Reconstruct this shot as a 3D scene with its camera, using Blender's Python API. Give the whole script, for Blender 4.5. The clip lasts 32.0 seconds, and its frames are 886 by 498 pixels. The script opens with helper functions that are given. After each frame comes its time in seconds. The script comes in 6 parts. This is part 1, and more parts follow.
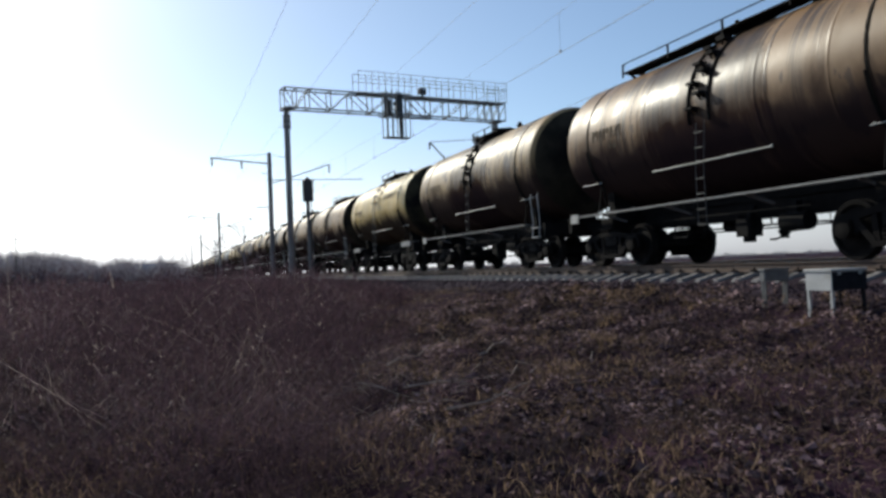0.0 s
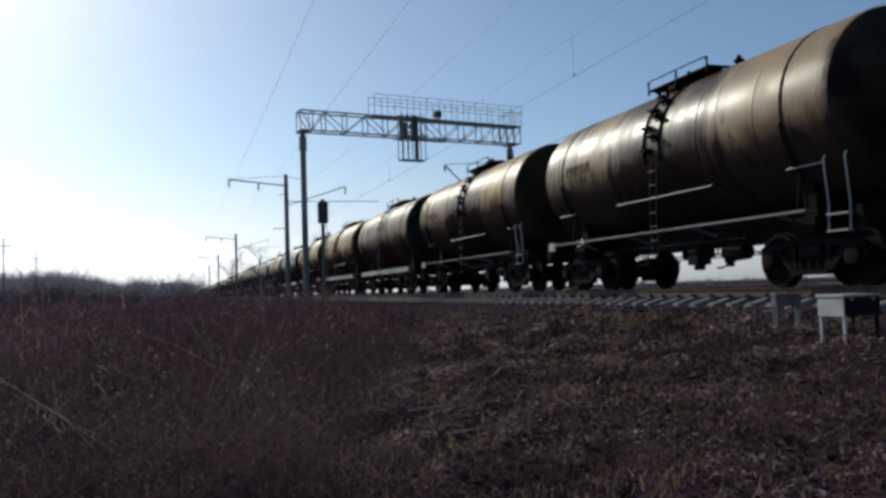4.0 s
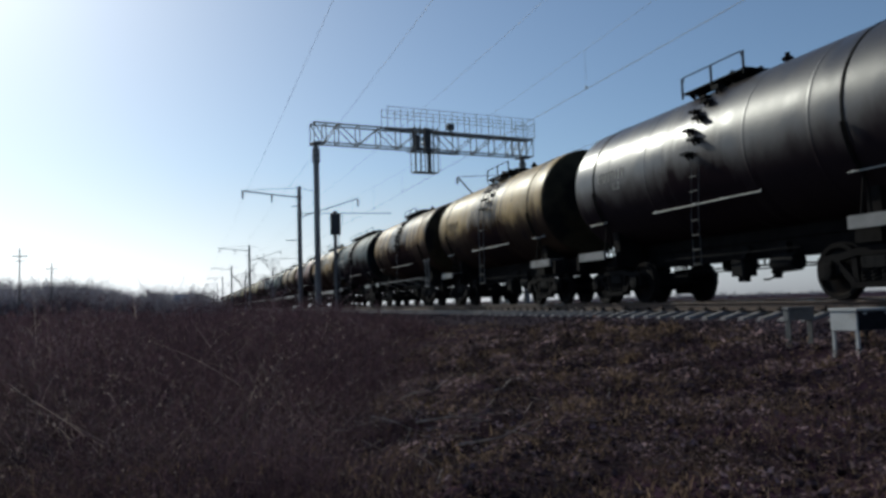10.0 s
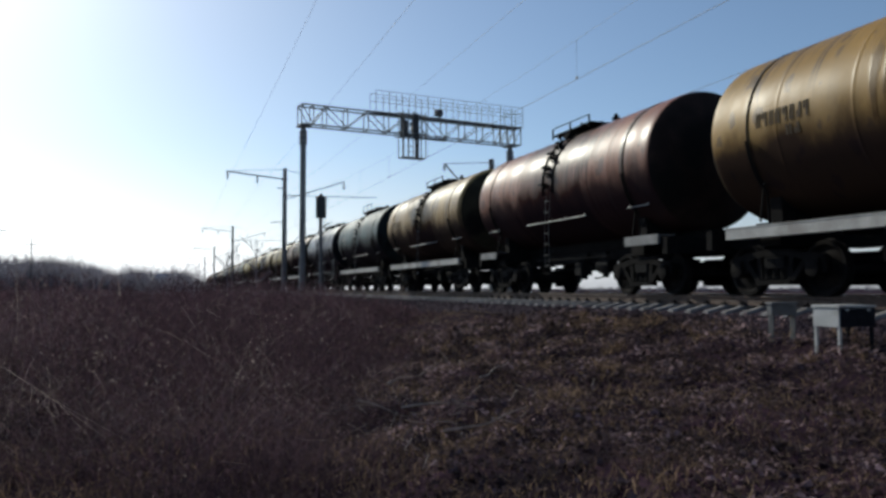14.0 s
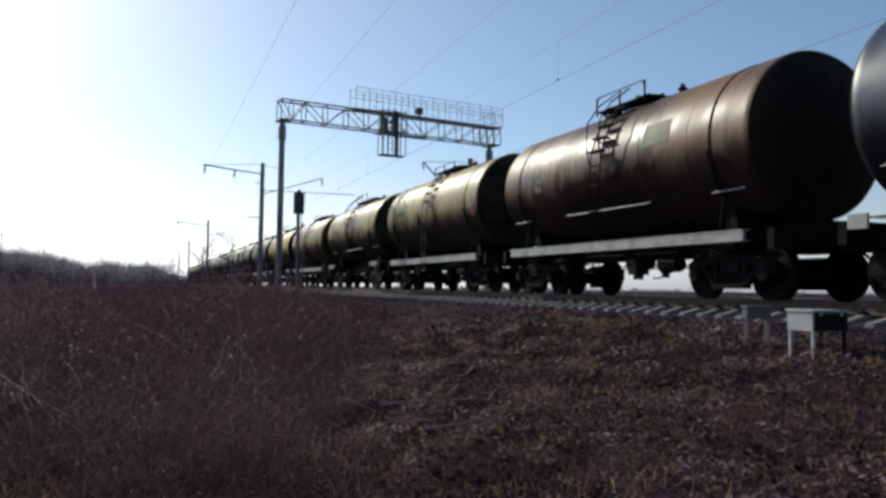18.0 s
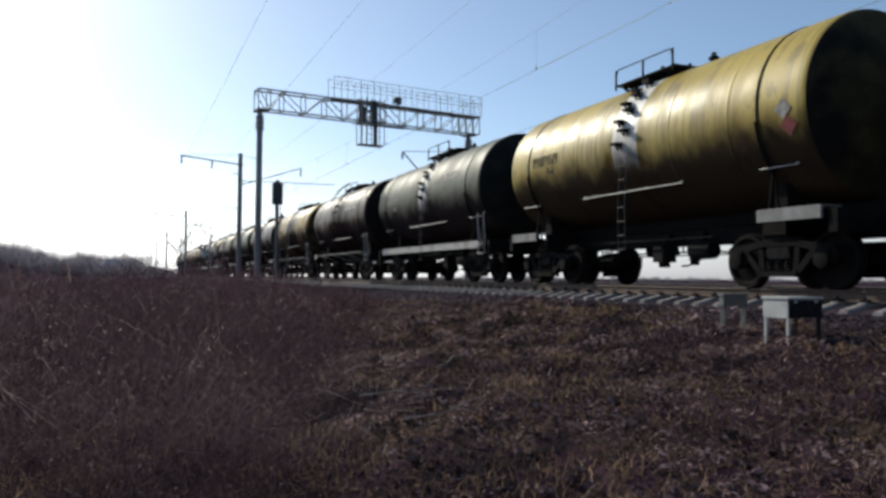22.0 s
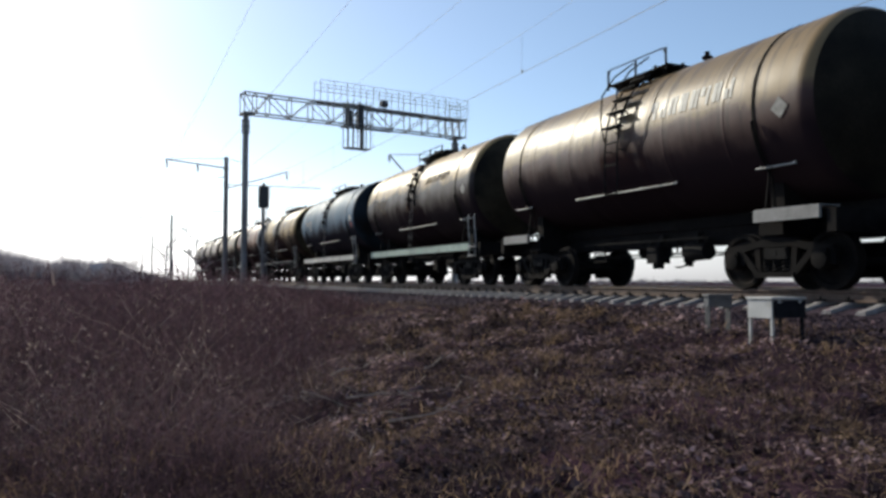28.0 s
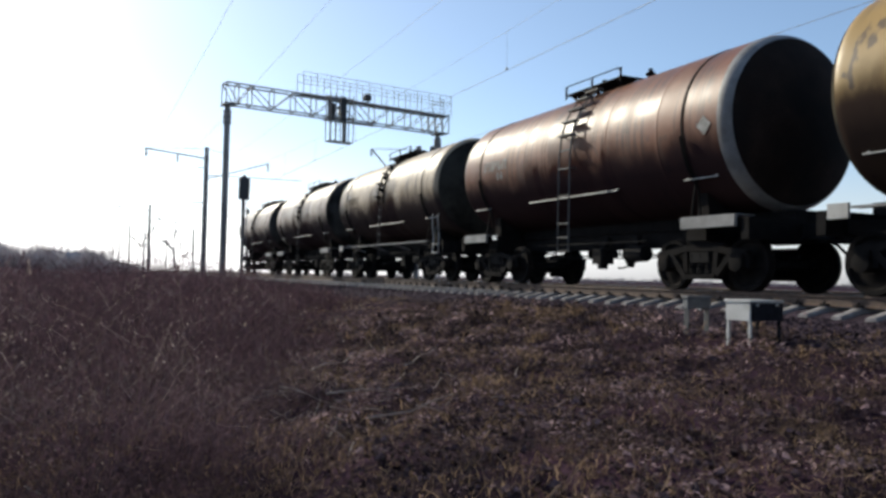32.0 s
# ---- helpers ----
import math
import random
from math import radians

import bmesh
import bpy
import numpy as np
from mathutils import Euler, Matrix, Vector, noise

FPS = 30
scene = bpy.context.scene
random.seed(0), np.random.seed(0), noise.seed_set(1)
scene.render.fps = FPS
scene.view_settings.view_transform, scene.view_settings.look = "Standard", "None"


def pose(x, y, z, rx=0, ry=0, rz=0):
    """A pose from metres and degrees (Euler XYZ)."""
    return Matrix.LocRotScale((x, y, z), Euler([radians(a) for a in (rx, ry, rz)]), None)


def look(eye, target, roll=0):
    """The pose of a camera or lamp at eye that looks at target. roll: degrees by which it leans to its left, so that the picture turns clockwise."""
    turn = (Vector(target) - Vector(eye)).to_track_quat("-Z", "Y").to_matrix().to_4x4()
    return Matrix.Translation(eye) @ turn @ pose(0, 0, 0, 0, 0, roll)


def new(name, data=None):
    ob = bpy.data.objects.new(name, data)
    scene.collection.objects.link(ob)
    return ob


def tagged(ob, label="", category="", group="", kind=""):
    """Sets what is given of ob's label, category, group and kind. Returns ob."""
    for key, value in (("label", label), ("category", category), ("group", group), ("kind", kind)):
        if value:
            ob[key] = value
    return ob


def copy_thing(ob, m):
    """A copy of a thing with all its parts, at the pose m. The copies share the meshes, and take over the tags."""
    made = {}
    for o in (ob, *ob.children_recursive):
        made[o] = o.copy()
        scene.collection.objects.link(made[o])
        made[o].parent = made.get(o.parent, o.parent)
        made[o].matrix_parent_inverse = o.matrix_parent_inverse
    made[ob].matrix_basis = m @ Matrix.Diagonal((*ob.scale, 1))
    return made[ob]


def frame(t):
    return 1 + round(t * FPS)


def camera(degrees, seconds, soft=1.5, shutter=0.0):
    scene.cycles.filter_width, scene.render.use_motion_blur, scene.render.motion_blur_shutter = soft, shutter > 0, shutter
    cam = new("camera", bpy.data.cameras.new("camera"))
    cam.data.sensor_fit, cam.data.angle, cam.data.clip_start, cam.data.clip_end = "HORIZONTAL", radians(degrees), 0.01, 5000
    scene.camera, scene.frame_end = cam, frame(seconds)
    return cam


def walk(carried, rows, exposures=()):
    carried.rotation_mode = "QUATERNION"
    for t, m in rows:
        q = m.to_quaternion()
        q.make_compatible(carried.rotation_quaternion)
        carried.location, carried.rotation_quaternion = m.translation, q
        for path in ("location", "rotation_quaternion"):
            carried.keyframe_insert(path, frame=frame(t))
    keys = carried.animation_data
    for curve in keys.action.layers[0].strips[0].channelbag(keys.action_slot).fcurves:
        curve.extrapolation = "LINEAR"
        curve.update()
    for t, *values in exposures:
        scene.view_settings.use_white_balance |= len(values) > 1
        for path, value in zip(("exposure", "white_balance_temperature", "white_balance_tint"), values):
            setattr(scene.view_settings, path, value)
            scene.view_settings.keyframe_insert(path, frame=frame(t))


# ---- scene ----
FOV = 58.67
EYE_ROWS = [
    (0, -0.011, 0.000, 0.152, -19.582, 1.290, -2.306),
    (0.5, 0.052, -0.010, 0.146, -19.172, 1.128, -2.764),
    (1, 0.056, -0.018, 0.141, -19.012, 1.392, -2.048),
    (1.5, 0.078, -0.020, 0.177, -18.028, 1.985, -1.817),
    (2, 0.021, -0.011, 0.147, -17.831, 0.942, -1.805),
    (2.5, 0.053, -0.016, 0.164, -17.754, 1.592, -1.751),
    (4.5, 0.105, -0.020, 0.151, -18.551, 3.171, -1.947),
    (5, 0.108, -0.022, 0.176, -18.136, 3.461, -1.705),
    (5.5, 0.075, -0.021, 0.141, -18.350, 3.631, -1.333),
    (6, 0.071, -0.012, 0.150, -18.078, 3.413, -1.128),
    (6.5, 0.091, -0.019, 0.138, -18.362, 3.420, -0.992),
    (7, 0.085, -0.021, 0.154, -18.050, 3.586, -1.157),
    (7.5, 0.108, -0.016, 0.151, -17.523, 3.628, -1.698),
    (8, 0.104, -0.025, 0.142, -17.202, 3.283, -1.268),
    (8.5, 0.148, -0.028, 0.156, -16.940, 3.311, -1.505),
    (9, 0.103, -0.018, 0.124, -17.102, 3.344, -1.524),
    (9.5, 0.084, -0.015, 0.149, -17.521, 3.594, -1.837),
    (10, 0.135, -0.034, 0.138, -17.547, 3.884, -1.553),
    (10.5, 0.096, -0.018, 0.146, -17.234, 3.751, -1.126),
    (11, 0.071, -0.011, 0.152, -17.611, 3.373, -0.829),
    (11.5, 0.078, -0.020, 0.125, -18.091, 3.010, -0.391),
    (12, 0.087, -0.014, 0.179, -18.072, 3.889, -0.820),
    (12.5, 0.071, -0.013, 0.144, -18.181, 3.371, -0.597),
    (13, 0.079, -0.020, 0.130, -19.152, 2.993, -0.409),
    (13.5, 0.058, -0.009, 0.139, -19.469, 2.770, -0.317),
    (14, 0.075, -0.015, 0.138, -18.705, 2.879, -0.035),
    (14.5, 0.037, -0.018, 0.152, -19.237, 3.094, 0.160),
    (16.5, 0.026, 0.005, 0.142, -19.683, 2.212, 0.522),
    (17, 0.046, -0.010, 0.155, -19.550, 2.322, 0.169),
    (17.5, 0.025, -0.022, 0.134, -19.825, 2.283, 0.411),
    (18, 0.024, -0.006, 0.135, -20.400, 2.785, 0.935),
    (18.5, 0.035, 0.005, 0.139, -20.134, 2.814, 0.559),
    (19, 0.014, -0.001, 0.141, -20.253, 2.702, 0.015),
    (19.5, 0.038, 0.001, 0.156, -20.348, 2.788, -0.261),
    (20, 0.044, -0.018, 0.140, -21.018, 2.901, -0.131),
    (20.5, 0.033, -0.018, 0.153, -21.305, 2.525, 0.079),
    (21, 0.041, 0.003, 0.135, -21.458, 2.534, 0.161),
    (21.5, 0.036, -0.000, 0.141, -21.590, 2.033, 0.154),
    (22, 0.046, -0.001, 0.145, -21.852, 2.044, 0.477),
    (22.5, 0.046, 0.000, 0.136, -21.681, 2.026, 0.315),
    (23, 0.049, -0.005, 0.158, -21.665, 1.776, -0.084),
    (23.5, 0.042, -0.013, 0.137, -21.872, 1.820, -0.032),
    (24, 0.047, -0.013, 0.128, -22.142, 1.869, -0.340),
    (24.5, 0.048, -0.012, 0.139, -21.843, 2.263, -0.076),
    (25, 0.041, -0.018, 0.137, -21.770, 2.325, 0.267),
    (25.5, 0.043, -0.024, 0.141, -22.557, 2.273, 0.305),
    (27.5, 0.033, -0.008, 0.138, -23.249, 2.470, 0.526),
    (28, 0.050, -0.015, 0.129, -22.785, 2.288, 0.200),
    (28.5, 0.066, -0.004, 0.130, -23.108, 2.163, 0.009),
    (29, 0.050, -0.008, 0.134, -23.558, 2.183, -0.238),
    (29.5, 0.039, -0.012, 0.131, -22.828, 2.191, -0.053),
    (30, 0.043, -0.005, 0.122, -23.082, 2.417, 0.139),
    (30.5, 0.028, -0.015, 0.149, -23.313, 2.250, 0.293),
    (31, 0.032, -0.000, 0.138, -23.489, 1.913, 0.697),
    (31.5, 0.036, 0.008, 0.143, -23.676, 2.022, 1.109),
    (32, 0.025, 0.003, 0.148, -24.245, 1.972, 1.302),]


def eye_pose(x, y, z, yaw, pitch, roll):
    return pose(x, y, z, 0, 0, yaw) @ pose(0, 0, 0, 90 + pitch) @ pose(0, 0, 0, 0, 0, roll)


cam = camera(FOV, 32.0, soft=3.1)
walk(cam, [(t, eye_pose(*row)) for t, *row in EYE_ROWS],
     exposures=[(0, -0.12, 6450, 4), (2, -0.34, 6450, 4), (5, -0.63, 6200, 2), (8, -0.78, 6150, 2), (11, -0.66, 6200, 2), (14, -0.46, 6300, 3), (19, -0.22, 6500, 4), (25, 0.06, 6700, 5), (32, 0.22, 6700, 5)])

# ---- light: low sun ahead of the camera, clear sky ----
SUN_YAW, SUN_UP = 18.0, 30.0            # degrees left of +y, and above the horizon
world = bpy.data.worlds.new("sky")
scene.world = world
world.use_nodes = True
wn = world.node_tree
sky = wn.nodes.new("ShaderNodeTexSky")
sky.sky_type, sky.sun_disc = "NISHITA", False
sky.sun_elevation, sky.sun_rotation = radians(SUN_UP), radians(-SUN_YAW)
sky.air_density, sky.dust_density, sky.ozone_density = 0.85, 0.75, 3.4
pale_sky = wn.nodes.new("ShaderNodeHueSaturation")
pale_sky.inputs["Saturation"].default_value = 0.94
wn.links.new(sky.outputs[0], pale_sky.inputs["Color"])
wt, wsep, wlow = wn.nodes.new("ShaderNodeTexCoord"), wn.nodes.new("ShaderNodeSeparateXYZ"), wn.nodes.new("ShaderNodeMapRange")
wlow.inputs[1].default_value, wlow.inputs[2].default_value = 0.01, 0.17
wlow.inputs[3].default_value, wlow.inputs[4].default_value = 0.85, 0.0
grey_sky, tint_sky, haze_mix = wn.nodes.new("ShaderNodeRGBToBW"), wn.nodes.new("ShaderNodeMix"), wn.nodes.new("ShaderNodeMix")
tint_sky.data_type, tint_sky.blend_type, haze_mix.data_type = "RGBA", "MULTIPLY", "RGBA"
tint_sky.inputs["Factor"].default_value = 1.0
tint_sky.inputs["B"].default_value = (0.99, 0.985, 1.09, 1)
wn.links.new(wt.outputs["Generated"], wsep.inputs[0])
wn.links.new(wsep.outputs[2], wlow.inputs[0])
wn.links.new(pale_sky.outputs[0], grey_sky.inputs[0])
wn.links.new(grey_sky.outputs[0], tint_sky.inputs["A"])
wn.links.new(wlow.outputs[0], haze_mix.inputs["Factor"])
wn.links.new(pale_sky.outputs[0], haze_mix.inputs["A"])
wn.links.new(tint_sky.outputs["Result"], haze_mix.inputs["B"])
wn.links.new(haze_mix.outputs["Result"], wn.nodes["Background"].inputs[0])
wn.nodes["Background"].inputs[1].default_value = 0.145
sun_data = bpy.data.lights.new("sun", "SUN")
sun_data.energy, sun_data.angle, sun_data.color = 4.0, radians(0.6), (1.0, 0.93, 0.82)
sun = new("sun", sun_data)
to_sun = Vector((-math.sin(radians(SUN_YAW)) * math.cos(radians(SUN_UP)),
                 math.cos(radians(SUN_YAW)) * math.cos(radians(SUN_UP)), math.sin(radians(SUN_UP))))
sun.matrix_world = look(to_sun * 100, (0, 0, 0))

# ---- small tools ----
TRACK_X = 11.144          # centre of the near track; rail tops lie at z = 0
SECOND_X = TRACK_X + 4.1
TAU = math.tau


class Shape:
    """Collects corners and faces of one mesh."""

    def __init__(self):
        self.v, self.f = [], []

    def add(self, pts, faces):
        n = len(self.v)
        self.v += [tuple(p) for p in pts]
        self.f += [tuple(i + n for i in f) for f in faces]
        return self

    def box(self, c, size, m=None, ch=0.0):
        """A box round c; ch: the chamfer of its upright edges and top rim."""
        hx, hy, hz = (s / 2 for s in size)
        if ch:
            ring = [(hx, hy - ch), (hx - ch, hy), (ch - hx, hy), (-hx, hy - ch), (-hx, ch - hy), (ch - hx, -hy), (hx - ch, -hy), (hx, ch - hy)]
            pts = [(x, y, -hz) for x, y in ring] + [(x, y, hz - ch) for x, y in ring] + [(x * (1 - ch / hx), y * (1 - ch / hy), hz) for x, y in ring]
            faces = [tuple(range(7, -1, -1)), tuple(range(16, 24))]
            for k in (0, 8):
                faces += [(k + i, k + (i + 1) % 8, k + 8 + (i + 1) % 8, k + 8 + i) for i in range(8)]
        else:
            pts = [(x, y, z) for z in (-hz, hz) for x, y in ((-hx, -hy), (hx, -hy), (hx, hy), (-hx, hy))]
            faces = [(3, 2, 1, 0), (4, 5, 6, 7), (0, 1, 5, 4), (1, 2, 6, 5), (2, 3, 7, 6), (3, 0, 4, 7)]
        if m is not None:
            pts = [m @ Vector(p) for p in pts]
        return self.add([(p[0] + c[0], p[1] + c[1], p[2] + c[2]) for p in pts], faces)

    def bar(self, a, b, w, h=None, up=(0, 0, 1)):
        """A square bar from a to b."""
        a, b = Vector(a), Vector(b)
        d = (b - a).normalized()
        s = d.cross(Vector(up))
        if s.length < 1e-4:
            s = d.cross(Vector((1, 0, 0)))
        s.normalize()
        u = s.cross(d) * (h or w) / 2
        s = s * w / 2
        pts = [p + i * s + j * u for p in (a, b) for i, j in ((-1, -1), (1, -1), (1, 1), (-1, 1))]
        return self.add(pts, [(0, 1, 2, 3), (7, 6, 5, 4), (4, 5, 1, 0), (5, 6, 2, 1), (6, 7, 3, 2), (7, 4, 0, 3)])

    def tube(self, pts, r, seg=6, r2=None):
        """A round rod along the points, from radius r to r2."""
        pts = [Vector(p) for p in pts]
        r2 = r if r2 is None else r2
        rings, side = [], None
        for i, p in enumerate(pts):
            d = (pts[min(i + 1, len(pts) - 1)] - pts[max(i - 1, 0)]).normalized()
            if side is None:
                side = d.cross(Vector((0, 0, 1)))
                if side.length < 0.05:
                    side = d.cross(Vector((1, 0, 0)))
            side = (side - d * side.dot(d)).normalized()
            up = side.cross(d)
            q = r + (r2 - r) * i / max(len(pts) - 1, 1)
            rings.append([p + (side * math.cos(TAU * k / seg) + up * math.sin(TAU * k / seg)) * q for k in range(seg)])
        n = len(rings)
        faces = [(i * seg + k, i * seg + (k + 1) % seg, (i + 1) * seg + (k + 1) % seg, (i + 1) * seg + k) for i in range(n - 1) for k in range(seg)]
        faces += [tuple(range(seg - 1, -1, -1)), tuple(range((n - 1) * seg, n * seg))]
        return self.add([p for ring in rings for p in ring], faces)

    def lathe(self, prof, axis, c=(0, 0, 0), seg=24):
        """Turns the profile of (along, radius) round the axis."""
        pts = []
        for a, r in prof:
            for k in range(seg):
                u, w = r * math.cos(TAU * k / seg), r * math.sin(TAU * k / seg)
                p = {"x": (a, u, w), "y": (w, a, u), "z": (u, w, a)}[axis]
                pts.append((p[0] + c[0], p[1] + c[1], p[2] + c[2]))
        n = len(prof)
        faces = [(i * seg + k, i * seg + (k + 1) % seg, (i + 1) * seg + (k + 1) % seg, (i + 1) * seg + k) for i in range(n - 1) for k in range(seg)]
        if prof[0][1] > 1e-6:
            faces.append(tuple(range(seg - 1, -1, -1)))
        if prof[-1][1] > 1e-6:
            faces.append(tuple(range((n - 1) * seg, n * seg)))
        return self.add(pts, faces)

    def plate(self, outline, x0, x1):
        """An outline of (y, z) made thick from x0 to x1."""
        n = len(outline)
        pts = [(x0, y, z) for y, z in outline] + [(x1, y, z) for y, z in outline]
        faces = [tuple(range(n)), tuple(range(2 * n - 1, n - 1, -1))] + [(i, i + n, (i + 1) % n + n, (i + 1) % n) for i in range(n)]
        return self.add(pts, faces)

    def mesh(self, name, material, sharp=0.7):
        me = bpy.data.meshes.new(name)
        me.from_pydata(self.v, [], self.f)
        me.materials.append(material)
        me.polygons.foreach_set("use_smooth", [True] * len(me.polygons))
        me.set_sharp_from_angle(angle=sharp)
        return me


def part(name, shape, material, parent=None, label="", at=None):
    ob = new(name, shape.mesh(name, material))
    ob.parent = parent
    if at is not None:
        ob.matrix_basis = at
    return tagged(ob, label)


def thing(name, m, label, category, group="", kind=""):
    ob = new(name)
    ob.empty_display_size = 0.2
    ob.matrix_basis = m
    return tagged(ob, label, category, group, kind)


# ---- materials ----
def material(name, base, rough=0.6, metal=0.0, vary=0.25, scale=6.0, bump=0.15, fine=60.0, second=None, edge=(0.45, 0.65), spec=0.5, stretch=(1, 1, 1), thin=0.0, piece=0.0):
    """A surface with blotches at one scale, grain at another and fine relief; second: a colour that shows in patches."""
    mat = bpy.data.materials.new(name)
    mat.use_nodes = True
    nt = mat.node_tree
    b = nt.nodes["Principled BSDF"]
    tc = nt.nodes.new("ShaderNodeTexCoord")
    info = nt.nodes.new("ShaderNodeObjectInfo")
    mp = nt.nodes.new("ShaderNodeMapping")
    mp.inputs["Scale"].default_value = stretch
    add = nt.nodes.new("ShaderNodeVectorMath")
    add.operation = "MULTIPLY_ADD"
    add.inputs[1].default_value = (37.0, 19.0, 53.0)
    nt.links.new(info.outputs["Random"], add.inputs[0])
    nt.links.new(tc.outputs["Object"], add.inputs[2])
    nt.links.new(add.outputs[0], mp.inputs[0])
    n1, n2 = nt.nodes.new("ShaderNodeTexNoise"), nt.nodes.new("ShaderNodeTexNoise")
    n1.inputs["Scale"].default_value, n1.inputs["Detail"].default_value = scale, 6
    n2.inputs["Scale"].default_value, n2.inputs["Detail"].default_value = fine, 3
    nt.links.new(mp.outputs[0], n1.inputs["Vector"])
    nt.links.new(mp.outputs[0], n2.inputs["Vector"])
    ramp = nt.nodes.new("ShaderNodeValToRGB")
    ramp.color_ramp.elements[0].position, ramp.color_ramp.elements[1].position = 0.3, 0.7
    ramp.color_ramp.elements[0].color = (*[c * (1 - vary) for c in base], 1)
    ramp.color_ramp.elements[1].color = (*[min(c * (1 + vary), 1) for c in base], 1)
    nt.links.new(n1.outputs[0], ramp.inputs[0])
    mix = nt.nodes.new("ShaderNodeMix")
    mix.data_type, mix.blend_type = "RGBA", "OVERLAY"
    mix.inputs["Factor"].default_value = min(vary * 1.5, 0.6)
    nt.links.new(ramp.outputs[0], mix.inputs["A"])
    nt.links.new(n2.outputs[0], mix.inputs["B"])
    out = mix.outputs["Result"]
    if second:
        n3 = nt.nodes.new("ShaderNodeTexNoise")
        n3.inputs["Scale"].default_value, n3.inputs["Detail"].default_value = scale * 0.6, 8
        nt.links.new(mp.outputs[0], n3.inputs["Vector"])
        r3 = nt.nodes.new("ShaderNodeValToRGB")
        r3.color_ramp.elements[0].position, r3.color_ramp.elements[1].position = edge
        nt.links.new(n3.outputs[0], r3.inputs[0])
        m3 = nt.nodes.new("ShaderNodeMix")
        m3.data_type = "RGBA"
        m3.inputs["B"].default_value = (*second, 1)
        nt.links.new(r3.outputs[0], m3.inputs["Factor"])
        nt.links.new(out, m3.inputs["A"])
        out = m3.outputs["Result"]
    if piece:
        geo, mr, m4 = nt.nodes.new("ShaderNodeNewGeometry"), nt.nodes.new("ShaderNodeMapRange"), nt.nodes.new("ShaderNodeMix")
        mr.inputs[3].default_value, mr.inputs[4].default_value = 1 - piece, 1 + piece
        nt.links.new(geo.outputs["Random Per Island"], mr.inputs[0])
        m4.data_type, m4.blend_type = "RGBA", "MULTIPLY"
        m4.inputs["Factor"].default_value = 1.0
        nt.links.new(out, m4.inputs["A"])
        nt.links.new(mr.outputs[0], m4.inputs["B"])
        out = m4.outputs["Result"]
    nt.links.new(out, b.inputs["Base Color"])
    b.inputs["Roughness"].default_value, b.inputs["Metallic"].default_value = rough, metal
    b.inputs["Specular IOR Level"].default_value = spec
    if bump:
        bp = nt.nodes.new("ShaderNodeBump")
        bp.inputs["Strength"].default_value, bp.inputs["Distance"].default_value = bump, 0.02
        nt.links.new(n2.outputs[0], bp.inputs["Height"])
        nt.links.new(bp.outputs[0], b.inputs["Normal"])
    if thin:
        tr, mx = nt.nodes.new("ShaderNodeBsdfTranslucent"), nt.nodes.new("ShaderNodeMixShader")
        nt.links.new(out, tr.inputs[0])
        mx.inputs[0].default_value = thin
        nt.links.new(b.outputs[0], mx.inputs[1])
        nt.links.new(tr.outputs[0], mx.inputs[2])
        nt.links.new(mx.outputs[0], nt.nodes["Material Output"].inputs[0])
    return mat


